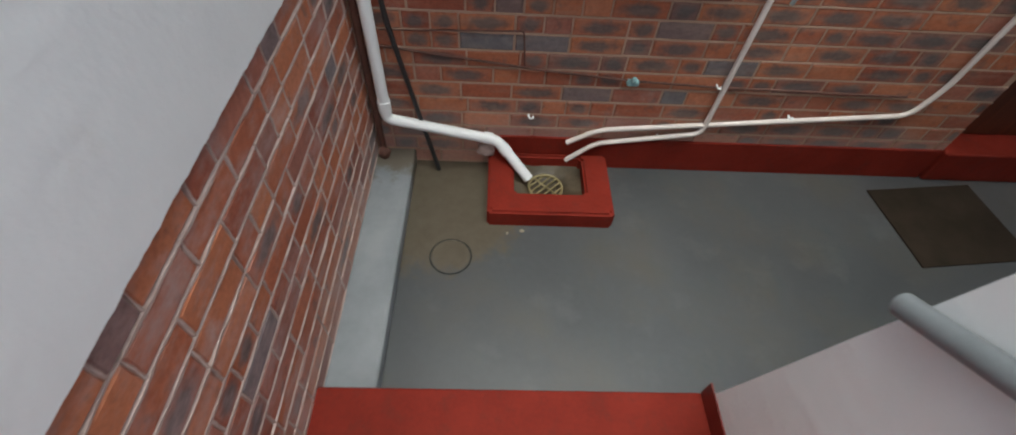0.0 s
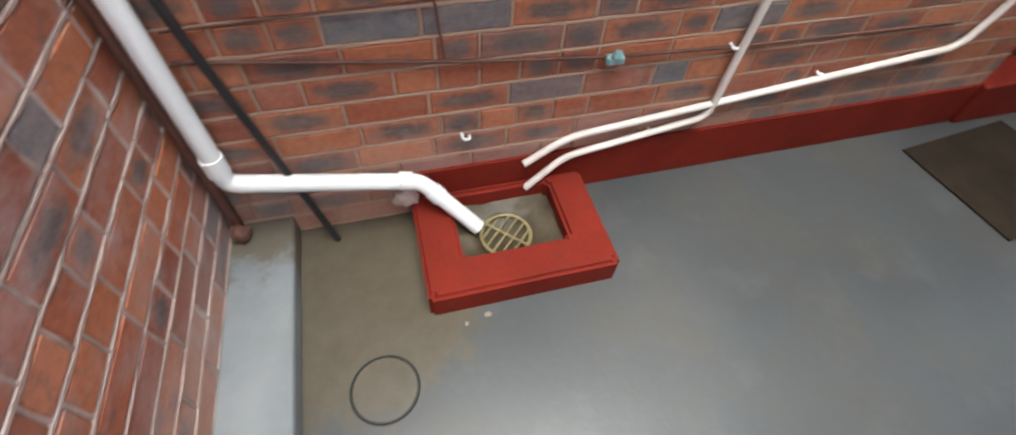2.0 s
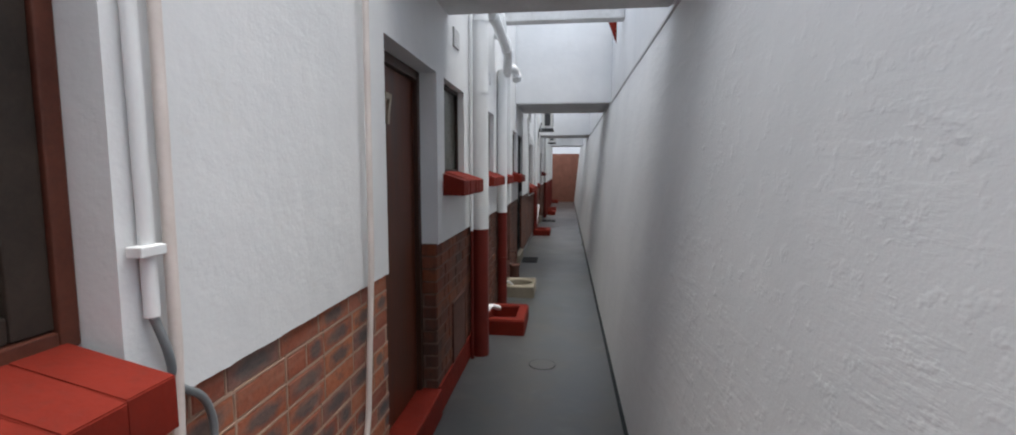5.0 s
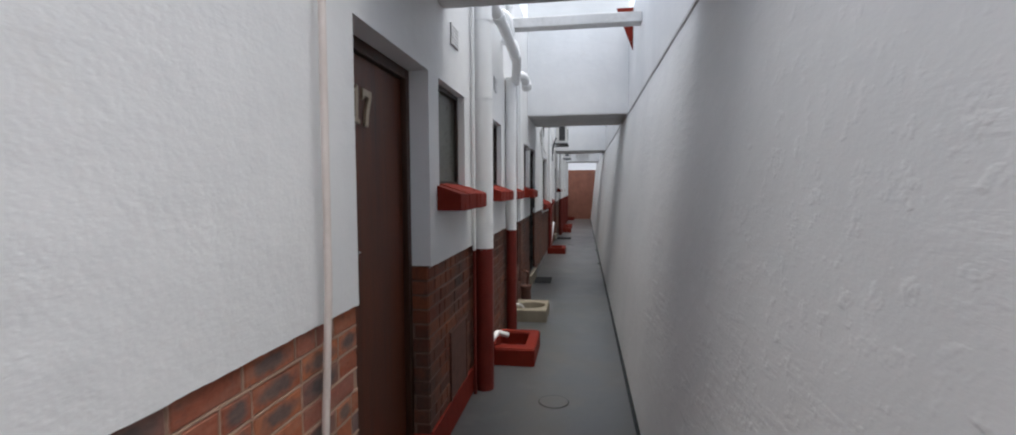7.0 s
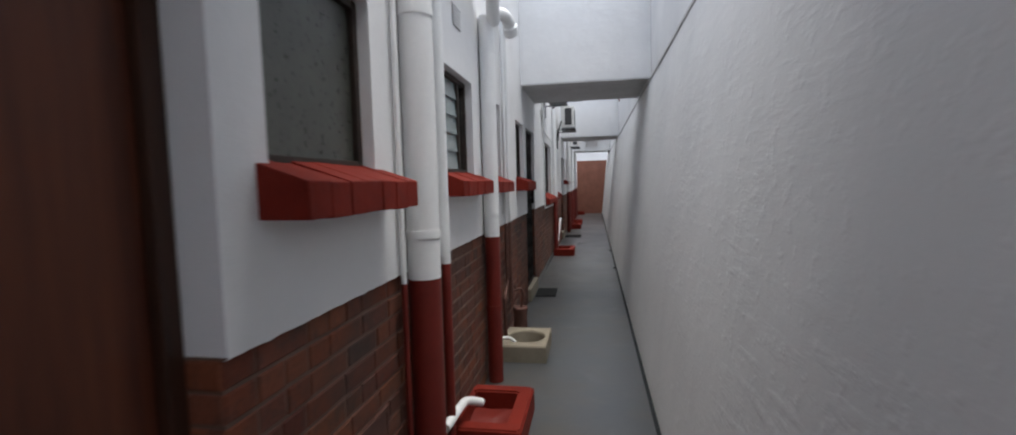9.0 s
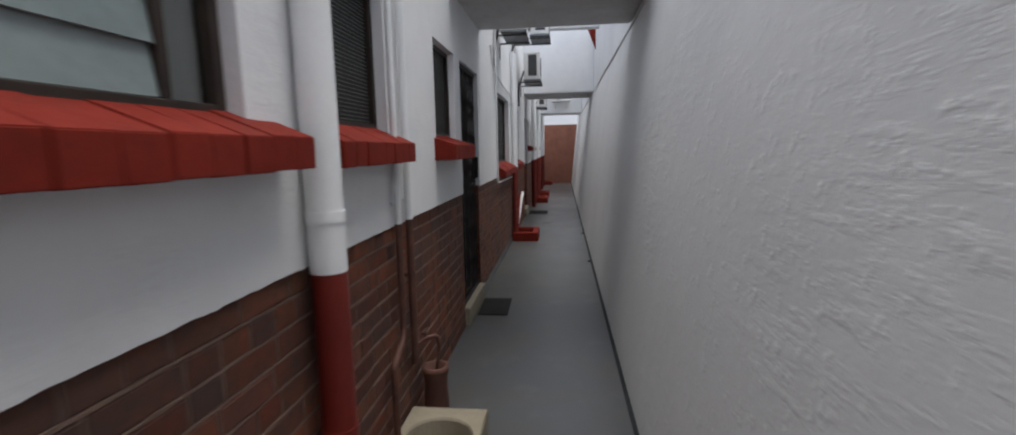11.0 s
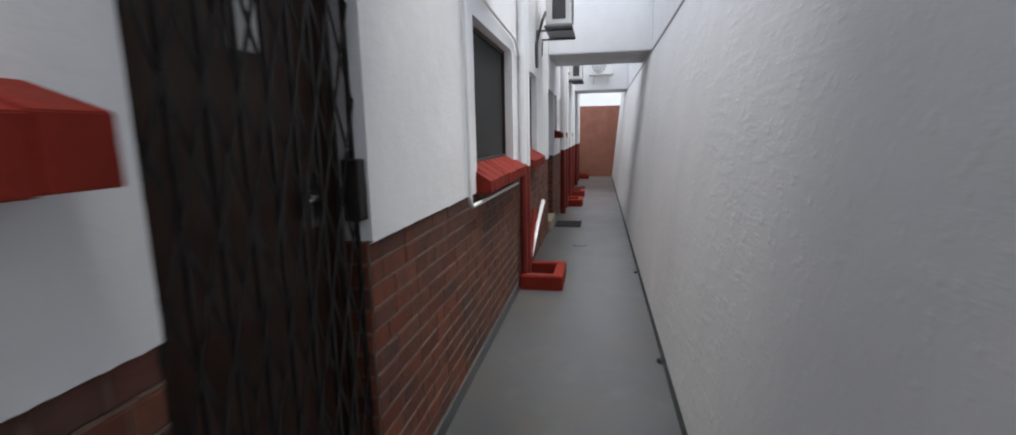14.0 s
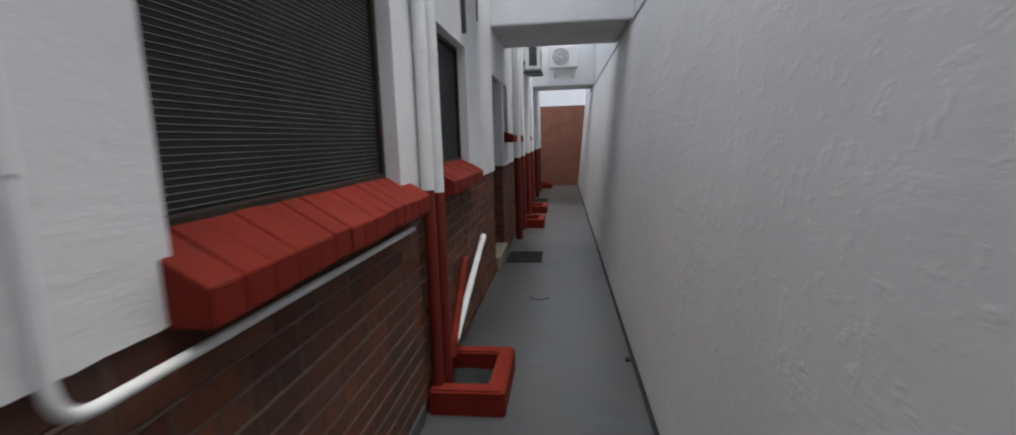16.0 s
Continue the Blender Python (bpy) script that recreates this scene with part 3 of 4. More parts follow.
def window(k, x0, x1, z0, z1, style):
    words = {"blind": "dark window behind a finely wired insect screen", "louvre": "window of obscure glass louvres in dark frame",
             "curtain": "red-brown framed window with pale lace curtains", "obscure": "dark framed window with a dim obscure glass pane"}[style]
    ob = thing("window_%d" % k, ((x0 + x1) / 2, W + 0.08, z0), words, "window", "", "structure")
    fm = FRAME_RED if style == "curtain" else FRAME
    fw = 0.04 if style == "curtain" else 0.035
    rec = W + recess(z0)
    y0, y1 = rec, rec + 0.05
    for bx in ((x0, x0 + fw, z0, z1), (x1 - fw, x1, z0, z1), (x0 + fw, x1 - fw, z0, z0 + fw), (x0 + fw, x1 - fw, z1 - fw, z1)):
        part("frame_bar", cube(bx[0] + 0.001, bx[1] - 0.001, y0, y1, bx[2] + 0.001, bx[3] - 0.001, 0.004), fm, ob)
    ix0, ix1, iz0, iz1 = x0 + fw, x1 - fw, z0 + fw, z1 - fw
    if style == "louvre":
        split = ix0 + (ix1 - ix0) * 0.7
        part("mullion", cube(split, split + 0.03, y0, y1, iz0, iz1, 0.003), fm, ob)
        n = 5
        h = (iz1 - iz0) / n
        for i in range(n):
            bm = cube(ix0, split, -0.003, 0.003, 0, h * 1.12)
            bmesh.ops.transform(bm, matrix=pose(0, rec + 0.01, iz0 + i * h, -7), verts=bm.verts)
            part("louvre_pane", bm, FROST, ob)
        part("pane", cube(split + 0.03, ix1, rec + 0.023, rec + 0.027, iz0, iz1), GLASS, ob).visible_shadow = False
    elif style == "curtain":
        mid = ix0 + (ix1 - ix0) * 0.62
        for sx0, sx1, sz0, sz1 in ((ix1 - 0.075, ix1, iz0, iz1), (mid + 0.015, ix1 - 0.075, iz0, iz0 + 0.05), (mid + 0.015, ix1 - 0.075, iz1 - 0.05, iz1)):
            part("sash_bar", cube(sx0 + 0.001, sx1 - 0.001, y0 + 0.008, y1 - 0.006, sz0 + 0.001, sz1 - 0.001, 0.004), FRAME, ob, "dark brown opening sash")
        part("mullion", cube(mid - 0.015, mid + 0.015, y0, y1, iz0, iz1, 0.003), fm, ob)
        part("pane", cube(ix0, ix1, rec + 0.023, rec + 0.027, iz0, iz1), GLASS, ob).visible_shadow = False
    if style == "obscure":
        part("pane", cube(ix0, ix1, rec + 0.023, rec + 0.027, iz0, iz1), DIM_PANE, ob, "dim grey-green obscure glass")
    if style == "blind":
        bl = part("screen", cube(ix0, ix1, rec + 0.025, rec + 0.029, iz0, iz1), SCREEN, ob)
        me = mesh_of(cube(ix0, ix1, -0.0009, 0.0009, 0.0, 0.0017), "slat", BLIND, ((x0 + x1) / 2, 0, 0))
        n = int((iz1 - iz0) / 0.017)
        for i in range(n):
            sl = new("slat", me)
            sl.parent = bl
            sl.location = (0, rec + 0.0235 - ob.location.y, fw + 0.009 + i * 0.017)
    if style == "curtain":
        bm = bmesh.new()
        nx = 90
        for i in range(nx + 1):
            x = ix0 + (ix1 - ix0) * i / nx
            y = W + 0.26 + 0.022 * math.sin(x * 38) + 0.012 * math.sin(x * 83 + 1)
            bm.verts.new((x, y, z0 - 0.1)), bm.verts.new((x, y, iz1))
        bm.verts.ensure_lookup_table()
        for i in range(nx):
            q = [bm.verts[j] for j in (2 * i, 2 * i + 2, 2 * i + 3, 2 * i + 1)]
            bm.faces.new(q).smooth = True
        part("curtain", bm, CURTAIN, ob, "pale lace curtain")
    return ob


for k, ((a, b, c, d), style) in enumerate(zip(WINDOWS, ("curtain", "obscure", "louvre", "blind", "blind", "blind", "blind", "blind", "blind", "blind"))):
    window(k + 1, a, b, c, d, style)


def numeral(ch):
    """A cast serif numeral as a thick plate, its foot at the origin, 0.17 m high."""
    shapes = {"1": [(-0.036, 0.0), (0.036, 0.0), (0.036, 0.018), (0.017, 0.024), (0.017, 0.17), (0.0, 0.17), (-0.014, 0.152), (-0.036, 0.142), (-0.036, 0.126), (-0.017, 0.13), (-0.017, 0.024), (-0.036, 0.018)],
              "7": [(-0.018, 0.0), (0.018, 0.0), (0.022, 0.05), (0.036, 0.1), (0.05, 0.145), (0.05, 0.17), (-0.042, 0.17), (-0.048, 0.118), (-0.036, 0.116), (-0.026, 0.136), (0.016, 0.136), (0.0, 0.1), (-0.014, 0.05)]}
    bm = bmesh.new()
    face = bm.faces.new([bm.verts.new((x, 0.0, z)) for x, z in shapes[ch]])
    top = bmesh.ops.extrude_face_region(bm, geom=[face])["geom"]
    bmesh.ops.translate(bm, vec=(0, -0.012, 0), verts=[g for g in top if isinstance(g, bmesh.types.BMVert)])
    bmesh.ops.bevel(bm, geom=[e for e in bm.edges if all(v.co.y < -0.006 for v in e.verts)], offset=0.003, segments=2, affect="EDGES")
    return mesh_of(bm, "numeral", NUMERAL)


def door(k, x0, x1, top, bottom, leaf_mat, words):
    ob = thing("door_%d" % k, ((x0 + x1) / 2, W + 0.13, bottom), words, "door", "", "structure")
    y0, y1 = W + 0.1, W + 0.2
    for bx in ((x0 + 0.001, x0 + 0.055, bottom, top - 0.001), (x1 - 0.055, x1 - 0.001, bottom, top - 0.001), (x0 + 0.055, x1 - 0.055, top - 0.06, top - 0.001)):
        part("door_frame", cube(bx[0], bx[1], y0, y1, bx[2], bx[3], 0.005), DOOR_DARK, ob, "dark varnished frame")
    leaf = part("leaf", cube(x0 + 0.058, x1 - 0.058, W + 0.13, W + 0.17, bottom + 0.006, top - 0.063, 0.003), leaf_mat, ob)
    hz = 1.36
    hx = x0 + 0.11 if k == 1 else x1 - 0.12
    part("lock_plate", cube(hx - 0.02, hx + 0.02, W + 0.124, W + 0.1299, hz - 0.1, hz + 0.08, 0.002), CHROME, leaf)
    sgn = 1 if k == 1 else -1
    part("handle", tube([(hx, W + 0.128, hz), (hx, W + 0.085, hz), (hx + sgn * 0.1, W + 0.085, hz)], 0.008, 0.02, 10), CHROME, leaf, "chrome lever handle")
    return ob, leaf


d1, leaf1 = door(1, 2.64, 3.55, 2.30, 0.2, DOOR_WOOD, "closed red-brown varnished wooden door numbered 17")
for ch, nx, nz in (("1", 2.925, 1.93), ("7", 3.03, 1.925)):
    num = new("numeral", numeral(ch))
    num.parent = leaf1
    num.rotation_euler = (0, radians(3), 0)
    num.location = (nx - d1.location.x, W + 0.1295 - d1.location.y, nz - d1.location.z)
    tagged(num, "brass door numeral " + ch)
d2, leaf2 = door(2, 8.86, 9.71, 2.29, 0.17, DOOR_DARK, "closed dark wooden door behind a trellis gate")
d3, leaf3 = door(3, 15.86, 16.70, 2.24, 0.17, DOOR_DARK, "closed dark wooden door in white wall")
part("notice", cube(9.28, 9.4, W + 0.118, W + 0.1295, 1.78, 1.92), PAPER, leaf2, "white paper notice")
solid("door_step_red", cube(2.642, 3.548, W - 0.03, W + 0.23, 0.0, 0.2, 0.012), RED, "red painted doorstep under the wooden door", "step")
solid("door_step_cream", cube(8.862, 9.708, W - 0.04, W + 0.23, 0.0, 0.17, 0.012), CREAM, "cream painted doorstep under the gated door", "step")
solid("door_step_grey", cube(15.862, 16.698, W - 0.04, W + 0.23, 0.0, 0.17, 0.012), CREAM, "worn pale doorstep under the far door", "step")


def trellis(x0, x1, z0, z1):
    ob = thing("trellis_gate", ((x0 + x1) / 2, W + 0.03, z0), "closed black steel expanding trellis security gate", "gate")
    y = W + 0.035
    n = 8
    w = (x1 - x0) / n
    up = mesh_of(cube(-0.008, 0.008, -0.006, 0.006, 0, z1 - z0, 0.002), "upright", STEEL)
    for i in range(n + 1):
        u = new("upright", up)
        u.parent = ob
        u.location = (x0 + 0.012 + i * (x1 - x0 - 0.024) / n - ob.location.x, 0.005, 0)
    h = 0.3
    m = int((z1 - z0) / h)
    for sgn in (-1, 1):
        bar = mesh_of(cube(-0.007, 0.007, -0.0015, 0.0015, -math.hypot(w, h) / 2, math.hypot(w, h) / 2), "lattice_bar", STEEL)
        for i in range(n):
            for j in range(m):
                u = new("lattice_bar", bar)
                u.parent = ob
                u.location = (x0 + (i + 0.5) * w - ob.location.x, -0.004 * sgn, (j + 0.5) * (z1 - z0) / m)
                u.rotation_euler = (0, sgn * math.atan2(w, h), 0)
    for z in (z0, z1 - 0.03):
        part("track", cube(x0, x1, y - 0.02, y + 0.02, z, z + 0.03, 0.003), STEEL, ob)
    part("lock_box", cube(x1 - 0.06, x1 + 0.0, y - 0.04, y + 0.02, 1.27, 1.48, 0.006), STEEL, ob, "black steel lock box")
    return ob


trellis(8.865, 9.705, 0.172, 2.287)


# ---- vents ----
def vent(x0, x1, z0, z1):
    ob = thing("wall_vent", ((x0 + x1) / 2, W - 0.013, z0), "small louvred air vent in the white wall", "vent", "wall vents")
    part("backing", cube(x0, x1, W - 0.0165, W - 0.0125, z0 + 0.004, z1 - 0.004), GREYPIPE, ob)
    n = 6
    for i in range(n):
        z = z0 + (i + 0.25) * (z1 - z0) / n
        part("slat", cube(x0, x1, W - 0.024, W - 0.0166, z, z + (z1 - z0) / n * 0.55), WHITE, ob)


vent(4.02, 4.21, 2.58, 2.72)
vent(5.58, 5.75, 2.58, 2.72)


# ---- drain surrounds, covers, mats ----
def ring_block(x0, x1, y0, y1, h, hx0, hx1, hy0, hy1, bevel=0.012):
    """A low block with a square hole down to the floor."""
    bm = bmesh.new()
    o = [(x0, y0), (x1, y0), (x1, y1), (x0, y1)]
    n = [(hx0, hy0), (hx1, hy0), (hx1, hy1), (hx0, hy1)]
    v = {(r, z): [bm.verts.new((x, y, z)) for x, y in pts] for r, pts in (("o", o), ("n", n)) for z in (0.0, h)}
    for i in range(4):
        j = (i + 1) % 4
        bm.faces.new((v["o", 0.0][i], v["o", 0.0][j], v["o", h][j], v["o", h][i]))
        bm.faces.new((v["n", h][i], v["n", h][j], v["n", 0.0][j], v["n", 0.0][i]))
        bm.faces.new((v["o", h][i], v["o", h][j], v["n", h][j], v["n", h][i]))
        bm.faces.new((v["o", 0.0][j], v["o", 0.0][i], v["n", 0.0][i], v["n", 0.0][j]))
    es = [e for e in bm.edges if all(q.co.z > 0.5 * h for q in e.verts) or abs(e.verts[0].co.z - e.verts[1].co.z) > 0.5 * h]
    bmesh.ops.bevel(bm, geom=es, offset=bevel, segments=3, affect="EDGES")
    return bm


def drain(x0, x1, y0, h, rim, words, mat_=RED, bottom=None):
    yb = W - 0.014
    ob = thing("drain_surround", ((x0 + x1) / 2, (y0 + yb) / 2, 0), words, "drain", "drain surrounds")
    hx0, hx1, hy0, hy1 = x0 + rim, x1 - rim, y0 + rim, yb - 0.03
    part("surround", ring_block(x0, x1, y0, yb, h, hx0, hx1, hy0, hy1), mat_, ob)
    cx, cy, r = (hx0 + hx1) / 2 - 0.01, (hy0 + hy1) / 2 - 0.02, 0.085
    bm = bmesh.new()
    rings = []
    for i in range(48):
        c, q = math.cos(2 * math.pi * i / 48), math.sin(2 * math.pi * i / 48)
        k = min((hx1 + 0.01 - cx) / c if c > 0 else (hx0 - 0.01 - cx) / c if c < 0 else 9, (hy1 + 0.01 - cy) / q if q > 0 else (hy0 - 0.01 - cy) / q if q < 0 else 9)
        ring = []
        for f, z in ((1.0, 0.036), (0.7, 0.03), (0.35, 0.022), (0.08, 0.016), (0.0, 0.006)):
            d = r * 1.08 + (k - r * 1.08) * f
            z += (0.012 * noise.noise((c * 2.2 + x0, q * 2.2, f * 2)) + 0.004 * noise.noise((c * 9, q * 9, f * 7 + x0))) * (f > 0)
            ring.append(bm.verts.new((cx + c * d, cy + q * d, z)))
        ring.append(bm.verts.new((cx + c * r * 0.3, cy + q * r * 0.3, 0.003)))
        rings.append(ring)
    for a, b in zip(rings, rings[1:] + rings[:1]):
        for q in range(5):
            bm.faces.new((a[q], b[q], b[q + 1], a[q + 1])).smooth = True
    bm.faces.new([g[5] for g in rings])
    part("drain_floor", bm, bottom or DRAIN, ob, "damp cement drain bottom, some coloured dark for shade")
    if bottom is None:
        g = part("grate", tube([(cx + r * math.cos(t * math.pi / 12), cy + r * math.sin(t * math.pi / 12), 0.022) for t in range(25)], 0.007, 0, 8), BRASS, ob, "dull brass drain grate")
        for i in range(-2, 3):
            o, l = i * 0.029, math.sqrt(r * r - (i * 0.029) ** 2)
            part("bar", tube([(cx + (o - l) * 0.7071, cy + (-o - l) * 0.7071, 0.024), (cx + (o + l) * 0.7071, cy + (-o + l) * 0.7071, 0.024)], 0.0042, 0, 6), BRASS, g)
        part("cross_bar", tube([(cx - r * 0.7071, cy + r * 0.7071, 0.027), (cx + r * 0.7071, cy - r * 0.7071, 0.027)], 0.0042, 0, 6), BRASS, g)
    return ob


drain(0.26, 0.87, 0.84, 0.1, 0.13, "red painted low drain surround with brass grate")
drain(5.22, 5.85, 0.82, 0.16, 0.1, "red painted drain surround beside downpipe", RED, REDPIPE)
# near-black bottom: the shade of a deep drain is put into its colour
dr2 = drain(12.85, 13.46, 0.815, 0.15, 0.1, "red painted drain surround under waste pipe", RED, BITUMEN_AND_SHADE)
for dx in (18.65, 20.3, 25.3):
    copy_thing(dr2, pose(dx + 0.3, dr2.location.y, 0))


def round_basin(x0, x1, y0, y1, h):
    """Cream block with a round hole."""
    ob = thing("drain_block", ((x0 + x1) / 2, (y0 + y1) / 2, 0), "cream painted concrete drain block with round hole", "drain")
    cx, cy, r = (x0 + x1) / 2, (y0 + y1) / 2, 0.17
    bm = bmesh.new()
    n = 40
    rings = []
    for i in range(n):
        a = 2 * math.pi * i / n + math.pi / 4
        c, s = math.cos(a), math.sin(a)
        k = 1 / max(abs(c), abs(s))
        ox, oy = cx + c * k * (x1 - x0) / 2, cy + s * k * (y1 - y0) / 2
        rings.append([bm.verts.new(p) for p in ((ox, oy, 0), (ox, oy, h - 0.012), (cx + (ox - cx) * 0.965, cy + (oy - cy) * 0.965, h), (cx + c * (r + 0.01), cy + s * (r + 0.01), h), (cx + c * r, cy + s * r, h - 0.012), (cx + c * r * 0.9, cy + s * r * 0.9, 0.02))])
    for a, b in zip(rings, rings[1:] + rings[:1]):
        for q in range(5):
            bm.faces.new((a[q], b[q], b[q + 1], a[q + 1]))
    part("block", bm, CREAM, ob)
    part("drain_floor", lathe(bmesh.new(), (cx, cy, 0.015), [(r * 0.92, 0), (r * 0.92, 0.008)]), DRAIN, ob, "damp cement drain bottom, some coloured dark for shade")
    part("waste_spout", tube([(cx - 0.24, W - 0.02, 0.2), (cx - 0.2, cy + 0.12, 0.2), (cx - 0.15, cy + 0.06, 0.12)], 0.015, 0.05), PVC, ob, "white plastic waste spout")
    return ob


round_basin(6.7, 7.26, 0.82, W - 0.015, 0.15)


def cover(x, y, r):
    ob = thing("inspection_cover", (x, y, 0), "round cement inspection cover set in the floor", "cover", "floor covers")
    part("lid", lathe(bmesh.new(), (x, y, 0), [(r, 0.0005), (r, 0.003), (r - 0.004, 0.005)], sides=40), FLOOR, ob)
    part("gap", lathe(bmesh.new(), (x, y, 0), [(r + 0.006, 0.0003), (r + 0.006, 0.0022)], sides=40), BITUMEN_AND_SHADE, ob, "dark gap round the lid")


cover(0.10, 0.65, 0.092)
cover(4.52, 0.6, 0.11)
cover(14.95, 0.72, 0.09)


def mat(x0, x1, y0, y1, turn, material, words, ribs=True):
    cx, cy = (x0 + x1) / 2, (y0 + y1) / 2
    ob = thing("door_mat", (cx, cy, 0), words, "mat", "door mats")
    part("base", cube(x0, x1, y0, y1, 0.001, 0.009, 0.003), material, ob)
    if ribs:
        n = int((y1 - y0) / 0.022)
        me = mesh_of(cube(x0 + 0.012, x1 - 0.012, -0.006, 0.006, 0.0, 0.006, 0.0015), "rib", material, (cx, 0, 0))
        for i in range(n):
            q = new("rib", me)
            q.parent = ob
            q.location = (0, y0 - cy + 0.02 + i * (y1 - y0 - 0.04) / max(1, n - 1), 0.008)
    ob.rotation_euler = (0, 0, radians(turn))
    return ob


mat(2.315, 2.915, 0.68, 1.17, 6, MAT_BROWN, "flat dark brown fibre door mat on the floor", False)
mat(9.17, 9.68, 0.93, 1.215, 1, RUBBER, "ribbed black rubber door mat before the gate")
mat(16.28, 16.85, 0.76, 1.2, 0, RUBBER, "ribbed black rubber door mat at the far door")
mat(22.2, 22.7, 0.86, 1.2, 0, RUBBER, "ribbed dark rubber door mat far down the passage")


# ---- pipes ----
def downpipe(x, y, r, top, change, words, foot=0.0, lower=REDPIPE, clips=(0.5, 1.35, 2.2), bottom=None):
    ob = thing("downpipe", (x, y, foot), words, "pipe", "downpipes")
    part("upper_pipe", tube([(x, y, change), (x, y, top)], r, 0, 20), PVC, ob, "white painted upper length")
    part("lower_pipe", tube(bottom or [(x, y, foot), (x, y, change)], r * 0.985, 0.06, 20), lower, ob, "dark red painted lower length")
    for z in clips:
        if z < top:
            c = part("collar", tube([(x, y, z - 0.018), (x, y, z + 0.018)], r * 1.06, 0, 20), PVC if z > change else lower, ob)
            part("strap", cube(x - 0.012, x + 0.012, y + r, W - 0.008, z - 0.01, z + 0.01), PVC if z > change else lower, c)
    return ob


downpipe(4.7, 1.172, 0.076, 3.3, 1.155, "thick white downpipe painted dark red at its foot", clips=(1.36, 2.35, 2.95))
downpipe(6.3, 1.185, 0.06, 2.85, 1.165, "white downpipe painted dark red at its foot", clips=(0.6, 1.35, 2.6))
downpipe(5.12, 1.2, 0.027, TOP - 1, 1.15, "thin white pipe painted dark red at its foot", clips=(1.3, 2.4))
downpipe(4.58, 1.225, 0.013, TOP - 1, 1.15, "very thin pipe beside the thick downpipe", clips=(2.4,))
downpipe(7.09, 1.215, 0.017, TOP - 1, 1.2, "thin white pipe rusty below beside drain block", lower=RUST, clips=(1.3,), bottom=[(6.93, 1.215, 0.0), (6.93, 1.215, 0.52), (6.95, 1.215, 0.545), (7.09, 1.215, 0.62), (7.09, 1.215, 1.2)])
downpipe(7.26, 1.215, 0.02, TOP - 1, 1.2, "thin white pipe ending in a rusty tap", foot=0.4, lower=RUST, clips=(1.3, 0.9))
downpipe(12.93, 1.205, 0.035, TOP - 1, 1.27, "white pipe painted dark red below the sill", clips=(0.6, 2.0))
downpipe(13.1, 1.2, 0.042, TOP - 1, 1.24, "white waste pipe painted dark red below the sill", clips=(0.7, 2.0))
for px in (17.75, 18.55, 19.95, 21.2, 23.2, 24.6):
    downpipe(px, 1.16, 0.055, 3.3, 1.25, "white downpipe painted dark red below, far along the passage", clips=(0.6, 2.0))


def branch(name, pts, r, words, joints=(), material=PVC, bend=0.05, cat="pipe"):
    ob = thing(name, pts[0], words, cat)
    part("pipe", tube(pts, r, bend, 16), material, ob)
    for p, q in joints:
        part("joint", tube([p, q], r * 1.16, 0, 16), material, ob)
    return ob


branch("soil_branch_pipe", [(4.7, 1.12, 3.12), (5.3, 1.1, 3.08), (6.05, 1.08, 2.98), (6.3, 1.13, 2.8)], 0.05, "white painted soil branch pipe joining two downpipes",
       [((5.0, 1.11, 3.1), (5.12, 1.107, 3.092)), ((5.9, 1.085, 3.0), (6.0, 1.08, 2.985))], bend=0.08)
branch("soil_elbow_pipe", [(6.3, 1.13, 2.88), (6.46, 1.05, 2.9), (6.58, 1.04, 2.8)], 0.05, "white painted soil pipe elbow with rodding eye", [((6.53, 1.042, 2.84), (6.59, 1.04, 2.79))], bend=0.08)
branch("soil_stub_pipe", [(5.55, 1.25, 3.3), (5.55, 1.1, 3.28), (5.62, 1.09, 3.05)], 0.045, "short white soil stub dropping into the branch pipe", [((5.59, 1.095, 3.16), (5.61, 1.092, 3.1))], bend=0.07)
branch("soil_stub_pipe", [(6.05, 1.25, 3.2), (6.08, 1.1, 3.16), (6.16, 1.1, 2.98)], 0.045, "short white soil stub beside the downpipe head", [((6.11, 1.1, 3.1), (6.14, 1.1, 3.03))], bend=0.07)
branch("soil_vent_pipe", [(5.86, 1.1, 3.02), (5.86, 1.13, 3.2), (5.86, 1.15, 4.05)], 0.035, "upright white vent pipe above the downpipes", [((5.86, 1.12, 3.14), (5.86, 1.13, 3.2)), ((5.86, 1.137, 3.45), (5.86, 1.138, 3.5))], bend=0.06)
branch("waste_pipe", [(-0.235, 1.2, 3.4), (-0.225, 1.2, 0.335), (0.30, 1.195, 0.225), (0.465, 1.1, 0.055)], 0.026, "white plastic waste pipe emptying into the drain",
       [((-0.226, 1.2, 0.44), (-0.2255, 1.2, 0.38)), ((0.235, 1.196, 0.24), (0.275, 1.196, 0.231)), ((0.33, 1.178, 0.194), (0.355, 1.163, 0.168))], bend=0.035)
branch("black_cable", [(-0.2, 1.235, 2.6), (-0.17, 1.23, 0.86), (-0.075, 1.215, 0.36), (0.0, 1.19, 0.008)], 0.011, "black cable hanging down the brick wall", material=BLACK, bend=0.12, cat="cable")
branch("rust_pipe", [(-0.283, 1.236, 0.09), (-0.283, 1.236, 2.4)], 0.016, "rusty red old pipe in the wall corner", material=RUST)
